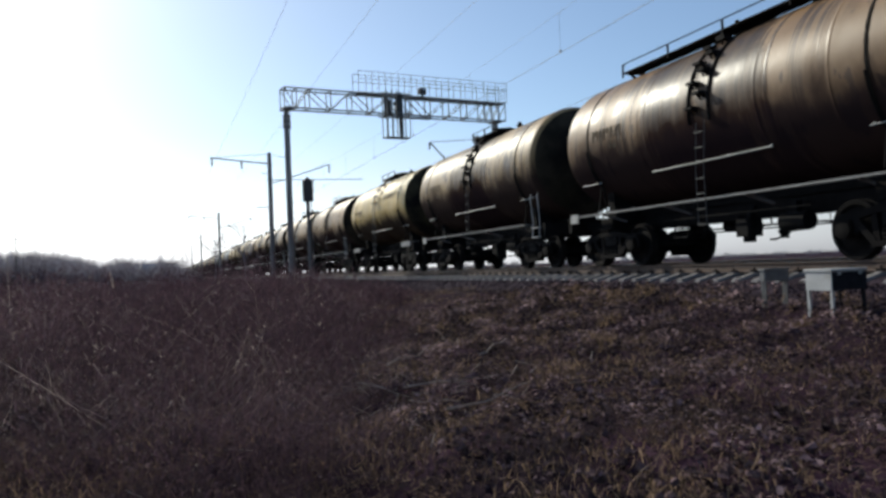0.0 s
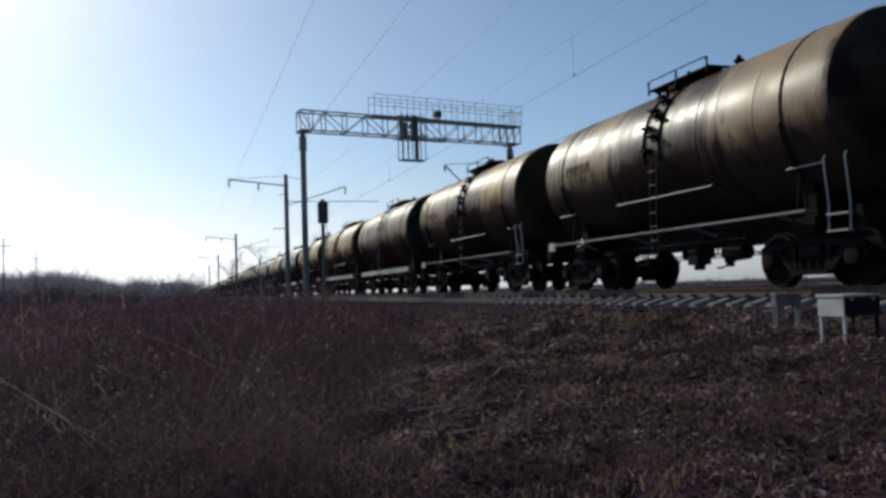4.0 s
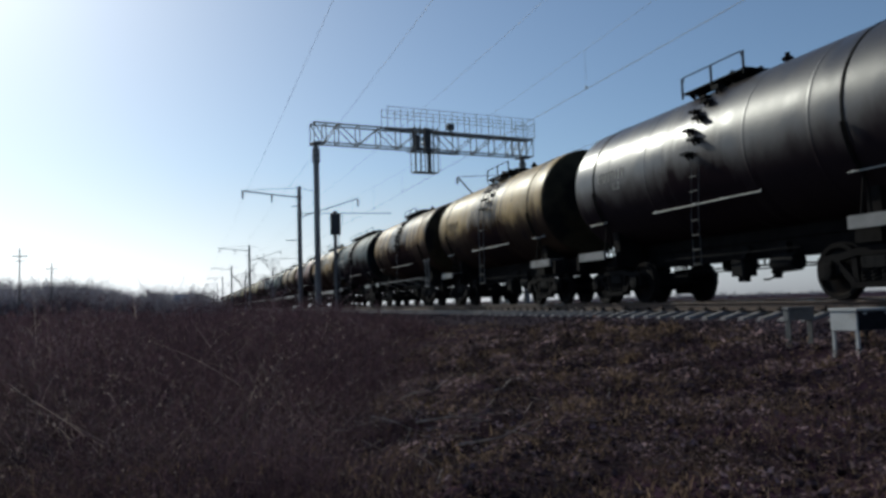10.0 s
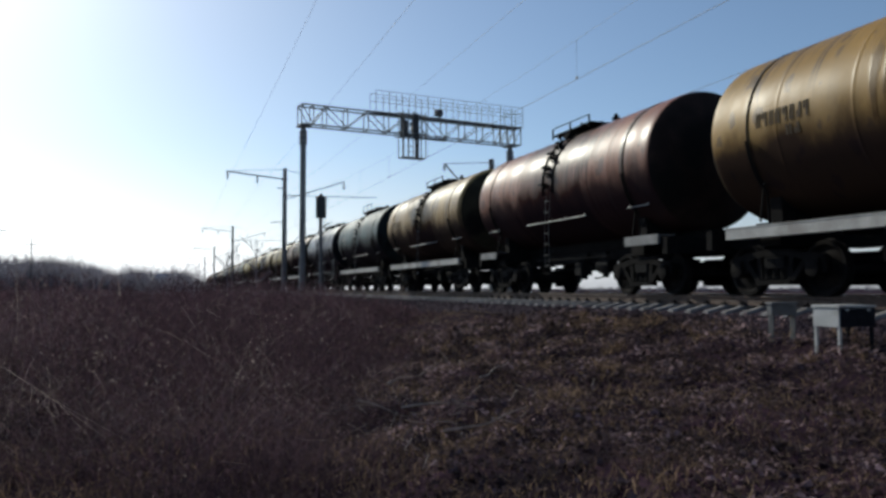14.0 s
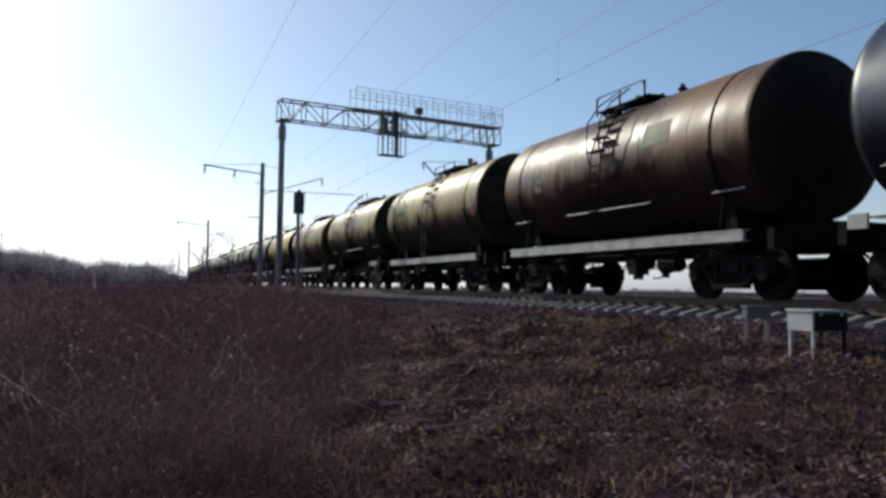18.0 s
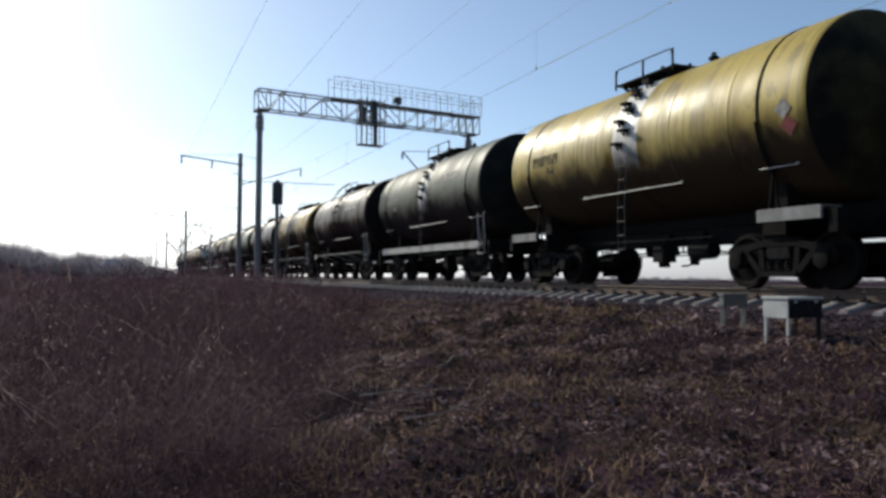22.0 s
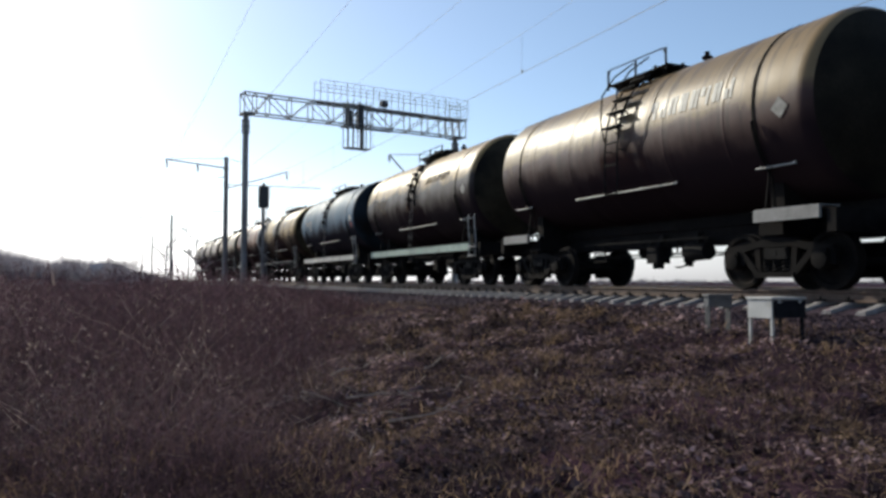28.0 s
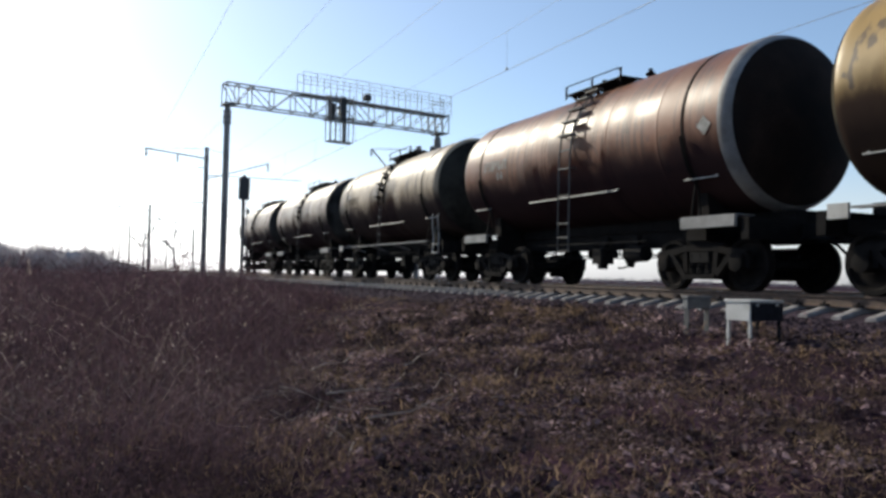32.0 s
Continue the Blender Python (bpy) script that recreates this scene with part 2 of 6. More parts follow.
def tank_paint(name, base, stain=(0.036, 0.023, 0.018), amount=0.5, width=1.6, low=None, low_z=2.2, rust=None, gloss=0.42, seed=0.0, band=None):
    """Old tank paint: faded blotches, streaks that run down the curve, a spill from the hatch that widens downwards,
    an optional darker coat on the lower part, and an optional painted band round the middle."""
    grey = sum(base) / 3
    base = tuple(max(grey + (c - grey) * 1.42, 0.004) * k for c, k in zip(base, (0.95, 0.835, 0.81)))
    mat = bpy.data.materials.new(name)
    mat.use_nodes = True
    nt = mat.node_tree
    N, L = nt.nodes.new, nt.links.new
    b = nt.nodes["Principled BSDF"]
    tc = N("ShaderNodeTexCoord")
    sep = N("ShaderNodeSeparateXYZ")
    L(tc.outputs["Object"], sep.inputs[0])

    def calc(op, a, c=None, clamp=False):
        n = N("ShaderNodeMath")
        n.operation, n.use_clamp = op, clamp
        for i, val in enumerate((a, c)):
            if val is not None:
                if isinstance(val, (int, float)):
                    n.inputs[i].default_value = val
                else:
                    L(val, n.inputs[i])
        return n.outputs[0]

    def noise_at(scale, stretch, detail=5, off=0.0):
        mp = N("ShaderNodeMapping")
        mp.inputs["Scale"].default_value, mp.inputs["Location"].default_value = stretch, (seed + off, seed * 1.7 + off, seed * 0.6)
        L(tc.outputs["Object"], mp.inputs[0])
        n = N("ShaderNodeTexNoise")
        n.inputs["Scale"].default_value, n.inputs["Detail"].default_value = scale, detail
        L(mp.outputs[0], n.inputs["Vector"])
        return n.outputs[0]

    def blend(fac, a, c):
        m = N("ShaderNodeMix")
        m.data_type = "RGBA"
        L(fac, m.inputs["Factor"])
        for key, val in (("A", a), ("B", c)):
            if isinstance(val, tuple):
                m.inputs[key].default_value = (*val, 1)
            else:
                L(val, m.inputs[key])
        return m.outputs["Result"]

    def steps(val, lo, hi):
        r = N("ShaderNodeMapRange")
        r.interpolation_type = "SMOOTHSTEP"
        L(val, r.inputs[0])
        r.inputs[1].default_value, r.inputs[2].default_value = lo, hi
        return r.outputs[0]

    blotch = noise_at(0.55, (1, 1, 1))
    streak = noise_at(1.0, (0.45, 3.4, 0.6), 6, 7.0)
    streak2 = noise_at(1.0, (0.5, 1.1, 0.7), 5, 3.0)
    grain = noise_at(45.0, (1, 1, 1), 2)
    pale, dark = tuple(min(c * 1.10 + 0.004, 1) for c in base), tuple(c * 0.84 for c in base)
    col = blend(steps(blotch, 0.35, 0.68), dark, pale)
    here = steps(noise_at(0.75, (1.0, 0.9, 1.3), 4, 29.0), 0.46, 0.62)
    col = blend(calc("MULTIPLY", calc("MULTIPLY", steps(streak, 0.52, 0.62), here), 0.10 + 0.22 * amount), col, tuple(c * 0.5 for c in base))
    if rust:
        col = blend(steps(noise_at(0.7, (1, 1.6, 0.7), 7, 11.0), 0.50, 0.62), col, rust)
    if low:
        edge = calc("ADD", sep.outputs[2], calc("MULTIPLY", calc("SUBTRACT", streak2, 0.5), 0.7))
        col = blend(steps(edge, low_z + 0.12, low_z - 0.12), col, low)
    # spill below the hatch, in ragged tongues
    ay = calc("ABSOLUTE", calc("ADD", sep.outputs[1], 0.15))
    reach = calc("ADD", calc("MULTIPLY", calc("SUBTRACT", streak2, 0.5), 3.0), calc("MULTIPLY", calc("SUBTRACT", streak, 0.5), 2.4))
    ragged = calc("MULTIPLY", calc("SUBTRACT", noise_at(1.0, (0.3, 8.0, 0.3), 4, 61.0), 0.5), 2.2)
    spill = steps(calc("ADD", calc("ADD", ay, reach), ragged), width + 0.28, width - 0.28)
    thin = steps(noise_at(0.9, (0.5, 2.6, 0.5), 5, 71.0), 0.34, 0.52)
    spill = calc("MULTIPLY", spill, calc("ADD", calc("MULTIPLY", thin, 0.65 - 0.5 * amount), 0.35 + 0.5 * amount))
    col = blend(calc("MULTIPLY", spill, amount), col, stain)
    if band:
        ay0 = calc("ABSOLUTE", calc("ADD", sep.outputs[1], 0.22))
        col = blend(calc("MULTIPLY", calc("LESS_THAN", ay0, 0.43), steps(sep.outputs[2], 2.3, 2.6)), col, band)
    drip = noise_at(1.0, (0.22, 7.5, 0.16), 4, 41.0)
    runs = calc("MULTIPLY", calc("MULTIPLY", steps(drip, 0.52, 0.55), steps(calc("ADD", sep.outputs[2], calc("MULTIPLY", streak2, 2.0)), 3.3, 4.0)), steps(noise_at(0.55, (0.4, 1.0, 0.4), 3, 53.0), 0.44, 0.56))
    col = blend(calc("MULTIPLY", runs, 0.12 + 0.85 * amount), col, stain)
    scab = noise_at(1.9, (0.6, 1.3, 0.75), 6, 17.0)
    col = blend(calc("MULTIPLY", steps(scab, 0.59, 0.65), 0.12 + amount * 0.75), col, tuple(c * 1.3 for c in stain))
    col = blend(calc("MULTIPLY", steps(scab, 0.36, 0.32), 0.3), col, tuple(min(c * 1.35 + 0.02, 1) for c in base))
    # road dirt on the belly, with the shade of the tank's underside painted in
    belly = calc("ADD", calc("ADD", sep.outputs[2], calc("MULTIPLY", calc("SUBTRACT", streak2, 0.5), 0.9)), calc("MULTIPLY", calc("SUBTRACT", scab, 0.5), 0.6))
    dirt_and_shade = steps(belly, 2.98 + 0.35 * amount, 2.22 + 0.3 * amount)
    col = blend(calc("MULTIPLY", dirt_and_shade, 0.94), col, (0.024, 0.016, 0.019))
    L(calc("MULTIPLY", calc("SUBTRACT", calc("SUBTRACT", 1.05, dirt_and_shade), calc("MULTIPLY", spill, 0.35)), 0.62 if gloss < 0.4 else 0.34 if gloss < 0.5 else 0.22), b.inputs["Specular IOR Level"])
    L(col, b.inputs["Base Color"])
    rough = calc("ADD", calc("MULTIPLY", steps(noise_at(1.1, (0.5, 1.6, 0.5), 6, 21.0), 0.36, 0.62), 0.12), gloss - 0.02)
    rough = calc("SUBTRACT", rough, calc("MULTIPLY", spill, 0.06 * amount))
    L(calc("ADD", rough, calc("MULTIPLY", dirt_and_shade, 0.3)), b.inputs["Roughness"])
    bp = N("ShaderNodeBump")
    bp.inputs["Strength"].default_value, bp.inputs["Distance"].default_value = 0.9, 0.025
    wavy = calc("MULTIPLY", noise_at(1.0, (0.5, 4.0, 0.5), 3, 9.0), calc("ADD", calc("MULTIPLY", spill, 0.5 * amount), 0.02))
    L(calc("ADD", calc("ADD", calc("MULTIPLY", noise_at(0.7, (0.9, 0.9, 0.9), 3, 5.0), 0.55), wavy), calc("MULTIPLY", grain, 0.05)), bp.inputs["Height"])
    L(bp.outputs[0], b.inputs["Normal"])
    return mat


STEEL_DARK = material("dark_steel", (0.011, 0.010, 0.010), 0.8, 0.0, 0.35, 5, 0.2, 50, (0.015, 0.012, 0.011), (0.5, 0.75), 0.05)
IRON_BLACK = material("black_iron", (0.011, 0.0105, 0.011), 0.75, 0.0, 0.3, 6, 0.2, 60, None, (0.45, 0.65), 0.07)
WHEEL_STEEL = material("wheel_steel", (0.010, 0.009, 0.009), 0.75, 0.0, 0.35, 5, 0.15, 40, (0.020, 0.015, 0.012), (0.5, 0.8), 0.05)
SILL_WHITE = material("dirty_white_paint", (0.40, 0.385, 0.36), 0.55, 0.0, 0.2, 3, 0.1, 40, (0.22, 0.19, 0.165), (0.5, 0.75))
SILL_GREY = material("worn_grey_paint", (0.20, 0.195, 0.19), 0.55, 0.0, 0.25, 3, 0.1, 40, (0.12, 0.105, 0.095), (0.5, 0.75))
SILL_GREEN = material("faded_green_paint", (0.26, 0.34, 0.29), 0.55, 0.0, 0.2, 3, 0.1, 40, (0.15, 0.16, 0.14), (0.5, 0.75))
RAIL_WHITE = material("white_rod_paint", (0.33, 0.325, 0.31), 0.6, 0.0, 0.15, 6, 0.05)
LETTER_WHITE = material("white_lettering", (0.25, 0.24, 0.22), 0.6, 0.0, 0.3, 9, 0.05, 40, (0.10, 0.09, 0.08), (0.5, 0.7))
PATCH_GREEN = material("patch_green_paint", (0.12, 0.145, 0.075), 0.65, 0.0, 0.35, 3, 0.1, 40, (0.10, 0.075, 0.05), (0.42, 0.6))
LETTER_BOLD = material("bold_white_lettering", (0.48, 0.465, 0.42), 0.6, 0.0, 0.25, 9, 0.05, 40, (0.40, 0.37, 0.32), (0.5, 0.7))
LETTER_DARK = material("dark_lettering", (0.095, 0.072, 0.05), 0.8, 0.0, 0.3, 9, 0.05, 40, None, (0.45, 0.65), 0.1)
SIGN_RED = material("red_marking", (0.20, 0.028, 0.028), 0.6, 0.0, 0.25, 8, 0.05)
RAIL_SIDE = material("rail_rust", (0.085, 0.055, 0.042), 0.7, 0.2, 0.3, 9, 0.15)
RAIL_TOP = material("rail_head", (0.45, 0.45, 0.46), 0.25, 0.9, 0.1, 3, 0.03)
CONCRETE = material("sleeper_concrete", (0.235, 0.22, 0.22), 0.85, 0.0, 0.22, 7, 0.3, 90, (0.17, 0.15, 0.13), (0.52, 0.78))
POLE_CONCRETE = material("pole_concrete", (0.24, 0.23, 0.22), 0.85, 0.0, 0.2, 3, 0.25, 60, (0.15, 0.14, 0.135), (0.5, 0.8), 0.3, (1, 1, 0.3))
GALVANISED = material("galvanised_steel", (0.15, 0.15, 0.15), 0.6, 0.3, 0.2, 6, 0.1, 40, (0.12, 0.09, 0.07), (0.55, 0.8))
# relay box shade painted as a near-black colour
BOX_SHADE = material("box_shade_paint", (0.020, 0.020, 0.024), 0.8, 0.0, 0.25, 8, 0.1, 40, None, (0.45, 0.65), 0.06)
LADDER_STEEL = material("ladder_steel", (0.07, 0.068, 0.065), 0.6, 0.1, 0.25, 6, 0.1, 40, (0.03, 0.024, 0.02), (0.5, 0.75))
BLACK_PAINT = material("signal_black", (0.02, 0.02, 0.022), 0.5, 0.0, 0.2, 8, 0.1)
PORCELAIN = material("insulator_brown", (0.10, 0.05, 0.035), 0.25, 0.0, 0.2, 8, 0.02)
BOX_GREY = material("box_grey_paint", (0.46, 0.455, 0.44), 0.5, 0.0, 0.12, 5, 0.08, 50, (0.30, 0.27, 0.23), (0.58, 0.8))
COPPER = material("wire_metal", (0.16, 0.155, 0.15), 0.55, 0.3, 0.1, 4, 0.0)
BALLAST = material("ballast_stone", (0.054, 0.04, 0.052), 1.0, 0.0, 0.45, 14, 0.8, 45, (0.027, 0.02, 0.026), (0.45, 0.65), 0.04)
STONE = material("broken_stone", (0.041, 0.03, 0.039), 0.95, 0.0, 0.3, 9, 0.3, 60, None, (0.45, 0.65), 0.06, piece=0.6)
SOIL = material("dry_ground", (0.04, 0.021, 0.032), 1.0, 0.0, 0.4, 1.3, 0.9, 18, (0.02, 0.012, 0.018), (0.42, 0.62), 0.03)
CLOD = material("earth_clod", (0.144, 0.097, 0.105), 1.0, 0.0, 0.35, 14, 0.4, 60, (0.045, 0.030, 0.033), (0.42, 0.6), 0.04, piece=0.7)
STRAW = material("dry_grass", (0.236, 0.163, 0.106), 0.85, 0.0, 0.3, 0.7, 0.0, 9, (0.054, 0.036, 0.038), (0.45, 0.62), 0.12, thin=0.45, piece=0.8)
STALK = material("dead_weed", (0.078, 0.047, 0.058), 0.9, 0.0, 0.35, 0.9, 0.0, 7, (0.206, 0.136, 0.15), (0.52, 0.75), 0.1, thin=0.4, piece=0.55)
LEAF = material("dry_leaf", (0.246, 0.174, 0.178), 0.9, 0.0, 0.4, 2.1, 0.0, 11, (0.032, 0.022, 0.025), (0.42, 0.54), 0.1, thin=0.4, piece=0.95)
# twig colour paled towards violet, so that distant haze is painted into it
HAZY_TWIGS = material("hazy_twigs", (0.26, 0.24, 0.265), 0.9, 0.0, 0.25, 0.05, 0.0, 12, None, (0.45, 0.65), 0.1, thin=0.3, piece=0.4)
WOOD_POLE = material("weathered_pole", (0.13, 0.11, 0.095), 0.85, 0.0, 0.25, 3, 0.2, 30)
HOUSE_WALL = material("house_plaster", (0.62, 0.60, 0.57), 0.85, 0.0, 0.15, 1, 0.1)
HOUSE_ROOF = material("house_roof_slate", (0.38, 0.37, 0.37), 0.8, 0.0, 0.2, 2, 0.2)
GLASS_DARK = material("window_glass", (0.03, 0.035, 0.04), 0.1, 0.0, 0.1, 1, 0.0)

# ---- ground ----


def ramp1(v, xs, ys):
    return np.interp(v, xs, ys)


def ripple(x, y):
    return (np.sin(x * 0.9 + 1.3 * np.sin(y * 0.37)) * np.cos(y * 0.61 + 0.8) * 0.09 + np.sin(x * 2.3 + y * 1.7) * 0.035
            + np.sin(x * 4.9 - y * 3.1 + 2 * np.sin(y * 1.3)) * 0.040 + np.sin(x * 9.7 + y * 8.3 + np.sin(x * 5)) * 0.024)


def ground_z(x, y):
    """Height of the ground: two tracks on a low bank, a berm, a shallow ditch and a weedy rise this side of it."""
    x, y = np.asarray(x, float), np.asarray(y, float)
    d = x - TRACK_X
    bank = ramp1(d, [-40, -16, -12.5, -10.5, -8.3, -6.2, -4.2, -3.3, -2.9, -1.85, -1.4, -1.05, -0.75, 5.55, 5.9, 8.6, 12, 60, 400],
                 [-1.3, -1.35, -1.5, -1.42, -1.20, -0.95, -0.72, -0.62, -0.60, -0.40, -0.355, -0.275, -0.235, -0.24, -0.27, -1.5, -1.6, -1.7, -1.6])
    rise = 0.55 * np.exp(-((x + 3.2) / 3.0) ** 2) * ramp1(y, [3, 9, 30, 70], [0, 1, 1, 0])
    soft = ramp1(d, [-9, -3.2, -2.6, 7, 9], [1, 0.6, 0.06, 0.06, 1])
    far = ramp1(np.hypot(x, y), [0, 60, 400], [1, 1, 0.3])
    return bank + rise + ripple(x, y) * soft * far


def spread(lo, hi, fine_lo, fine_hi, step, grow):
    """Grid lines: even steps in the middle, growing outwards."""
    mid = list(np.arange(fine_lo, fine_hi + 1e-6, step))
    out, s = [mid[-1]], step
    while out[-1] < hi:
        s *= grow
        out.append(out[-1] + s)
    back, s = [mid[0]], step
    while back[-1] > lo:
        s *= grow
        back.append(back[-1] - s)
    return np.array(back[:0:-1] + mid + out[1:])


gx, gy = spread(-3500, 3500, -7, 17, 0.14, 1.13), spread(-3500, 3500, 1.5, 26, 0.16, 1.13)
GX, GY = np.meshgrid(gx, gy)
GZ = ground_z(GX, GY)
nx, ny = len(gx), len(gy)
idx = np.arange(nx * ny).reshape(ny, nx)
quads = np.stack([idx[:-1, :-1], idx[:-1, 1:], idx[1:, 1:], idx[1:, :-1]], -1).reshape(-1, 4)
me = bpy.data.meshes.new("ground")
me.from_pydata(np.stack([GX, GY, GZ], -1).reshape(-1, 3).tolist(), [], quads.tolist())
me.materials.append(SOIL)
me.materials.append(BALLAST)
mid_x = (gx[:-1] + gx[1:]) / 2 - TRACK_X
stone = np.tile((mid_x > -3.0) & (mid_x < 7.2), ny - 1)
me.polygons.foreach_set("material_index", stone.astype(np.int32))
me.polygons.foreach_set("use_smooth", [True] * len(me.polygons))
ground = tagged(new("ground", me), "dry brown earth and dark stone ballast along the railway", "ground", kind="structure")

# ---- rails and sleepers ----
def rail_shape(x, y0, y1):
    out = [(-0.075, -0.18), (0.075, -0.18), (0.075, -0.165), (0.012, -0.145), (0.012, -0.05), (0.036, -0.038), (0.036, -0.006), (0.030, 0.0),
           (-0.030, 0.0), (-0.036, -0.006), (-0.036, -0.038), (-0.012, -0.05), (-0.012, -0.145), (-0.075, -0.165)]
    n = len(out)
    s = Shape()
    s.add([(x + a, y, z) for y in (y0, y1) for a, z in out], [(i, (i + 1) % n, (i + 1) % n + n, i + n) for i in range(n)] + [tuple(range(n - 1, -1, -1)), tuple(range(n, 2 * n))])
    return s


def railway_track(x, name, label):
    track = thing(name, pose(0, 0, 0), label, "railway track", kind="structure")
    for side in (-0.796, 0.796):
        rail = part("rail", rail_shape(x + side, -450, 1500), RAIL_SIDE, track)
        rail.data.materials.append(RAIL_TOP)
        rail.data.polygons[7].material_index = 1
    return track


near_track = railway_track(TRACK_X, "near_track", "worn steel rails on grey concrete sleepers")
far_track = railway_track(SECOND_X, "far_track", "empty second pair of rails behind the train")


def sleeper_shape():
    """A concrete sleeper: high under the rails, waisted in the middle, with sloping sides."""
    s = Shape()
    xs = [-1.36, -1.33, -1.15, -0.93, -0.5, -0.35, 0.35, 0.5, 0.93, 1.15, 1.33, 1.36]
    tops = [-0.292, -0.278, -0.238, -0.178, -0.176, -0.215, -0.215, -0.176, -0.178, -0.238, -0.278, -0.292]
    pts = []
    for xx, tz in zip(xs, tops):
        pts += [(xx, -0.13, -0.46), (xx, -0.085, tz - 0.02), (xx, -0.06, tz), (xx, 0.06, tz), (xx, 0.085, tz - 0.02), (xx, 0.13, -0.46)]
    faces = [(i * 6 + k, i * 6 + k + 1, i * 6 + k + 7, i * 6 + k + 6) for i in range(len(xs) - 1) for k in range(5)]
    faces += [(5, 4, 3, 2, 1, 0), tuple(range(len(pts) - 6, len(pts)))]
    return s.add(pts, faces)


SLEEPER = sleeper_shape().mesh("sleeper", CONCRETE)
CLIP = Shape()
for cx in (-0.90, -0.69, 0.69, 0.90):
    CLIP.box((cx, 0, -0.150), (0.09, 0.12, 0.035)).lathe([(-0.14, 0.018), (-0.09, 0.018), (-0.085, 0.008)], "z", (cx, 0, 0), 6)
CLIP_MESH = CLIP.mesh("rail_clip", STEEL_DARK)
rs = random.Random(5)
for i in range(150):
    y = 2.0 + 0.543 * i
    m = pose(TRACK_X + rs.uniform(-0.02, 0.02), y + rs.uniform(-0.02, 0.02), rs.uniform(-0.012, 0.006), 0, 0, rs.uniform(-0.8, 0.8))
    ob = new("sleeper", SLEEPER)
    ob.parent, ob.matrix_basis = near_track, m
    if i < 60:
        cl = new("rail_clip", CLIP_MESH)
        cl.parent, cl.matrix_basis = near_track, m


def sleeper_rest(x, ys, parent):
    base, s = sleeper_shape(), Shape()
    for y in ys:
        s.add([(a + x, b + y, c) for a, b, c in base.v], base.f)
    tagged(part("sleeper_row", s, CONCRETE, parent), "row of grey concrete sleepers", kind="stuff")


sleeper_rest(TRACK_X, [2.0 + 0.543 * i for i in range(150, 700)] + [2.0 - 0.543 * i for i in range(1, 60)], near_track)
sleeper_rest(SECOND_X, [-20 + 0.543 * i for i in range(500)], far_track)

# ---- tank wagons ----
HC, TR, HALF = 2.955, 1.555, 4.84     # tank axis height, radius, half length of the straight barrel
WAGON = 12.02                        # length between coupler faces


KNUCKLE, DISH = 0.27, 3.1          # knuckle radius, and the radius of the flat dish inside it


def end_curve():
    """Half profile of a tank end: (along, radius) over the knuckle, then over the dish."""
    turn_to = math.acos((TR - KNUCKLE) / (DISH - KNUCKLE))
    rim = [(HALF + KNUCKLE * math.sin(k / 6 * turn_to), TR - KNUCKLE + KNUCKLE * math.cos(k / 6 * turn_to)) for k in range(7)]
    y1, r1 = rim[-1]
    dish = [(y1 + math.sqrt(DISH ** 2 - (r1 * (1 - k / 6)) ** 2) - math.sqrt(DISH ** 2 - r1 ** 2), r1 * (1 - k / 6)) for k in range(7)]
    return rim, dish


def barrel_shape():
    """Barrel with its rounded shoulders; the weld rings between the plates stand a little proud."""
    rim, _ = end_curve()
    prof = []
    for y in (-3.25, -1.65, 0.0, 1.65, 3.25):
        prof += [(y - 0.06, TR), (y - 0.022, TR), (y - 0.010, TR + 0.004), (y + 0.010, TR + 0.004), (y + 0.022, TR), (y + 0.06, TR)]
    prof = [(-HALF + 0.05, TR)] + prof + [(HALF - 0.05, TR)]
    s = Shape().lathe([(-y, r) for y, r in reversed(rim[:3])] + prof + rim[:3], "y", (0, 0, HC), 64)
    s.f = [f for f in s.f if len(f) == 4]
    return s


def dome_shape(sign):
    rim, dish = end_curve()
    prof = [(sign * (y + 0.001), r + (0.002 if i == 0 else 0)) for i, (y, r) in enumerate(rim[2:] + dish[1:])]
    if sign < 0:
        prof.reverse()
    s = Shape().lathe(prof, "y", (0, 0, HC), 64)
    s.f = [f for f in s.f if len(f) == 4]
    return s


def end_ring_shape():
    rim, _ = end_curve()
    s = Shape().lathe([(-HALF + 0.03, TR + 0.007)] + [(-y - 0.005, r + 0.007) for y, r in rim[:6]], "y", (0, 0, HC), 64)
    s.f = [f for f in s.f if len(f) == 4]
    return s


def strap_shape(y):
    """A tie band over the tank, with its tightening rods at the ends."""
    s, n = Shape(), 28
    pts, faces = [], []
    for i in range(n + 1):
        a = radians(-38 + 256 * i / n)
        for r in (TR + 0.002, TR + 0.014):
            for dy in (-0.026, 0.026):
                pts.append((r * math.cos(a), y + dy, HC + r * math.sin(a)))
    for i in range(n):
        k = i * 4
        faces += [(k + 2, k + 3, k + 7, k + 6), (k, k + 2, k + 6, k + 4), (k + 3, k + 1, k + 5, k + 7)]
    s.add(pts, faces)
    for sx in (-1, 1):
        s.tube([(sx * 1.20, y, HC - 0.94), (sx * 1.30, y, 1.32)], 0.022, 6)
        s.box((sx * 1.20, y, HC - 0.95), (0.09, 0.14, 0.10))
    return s


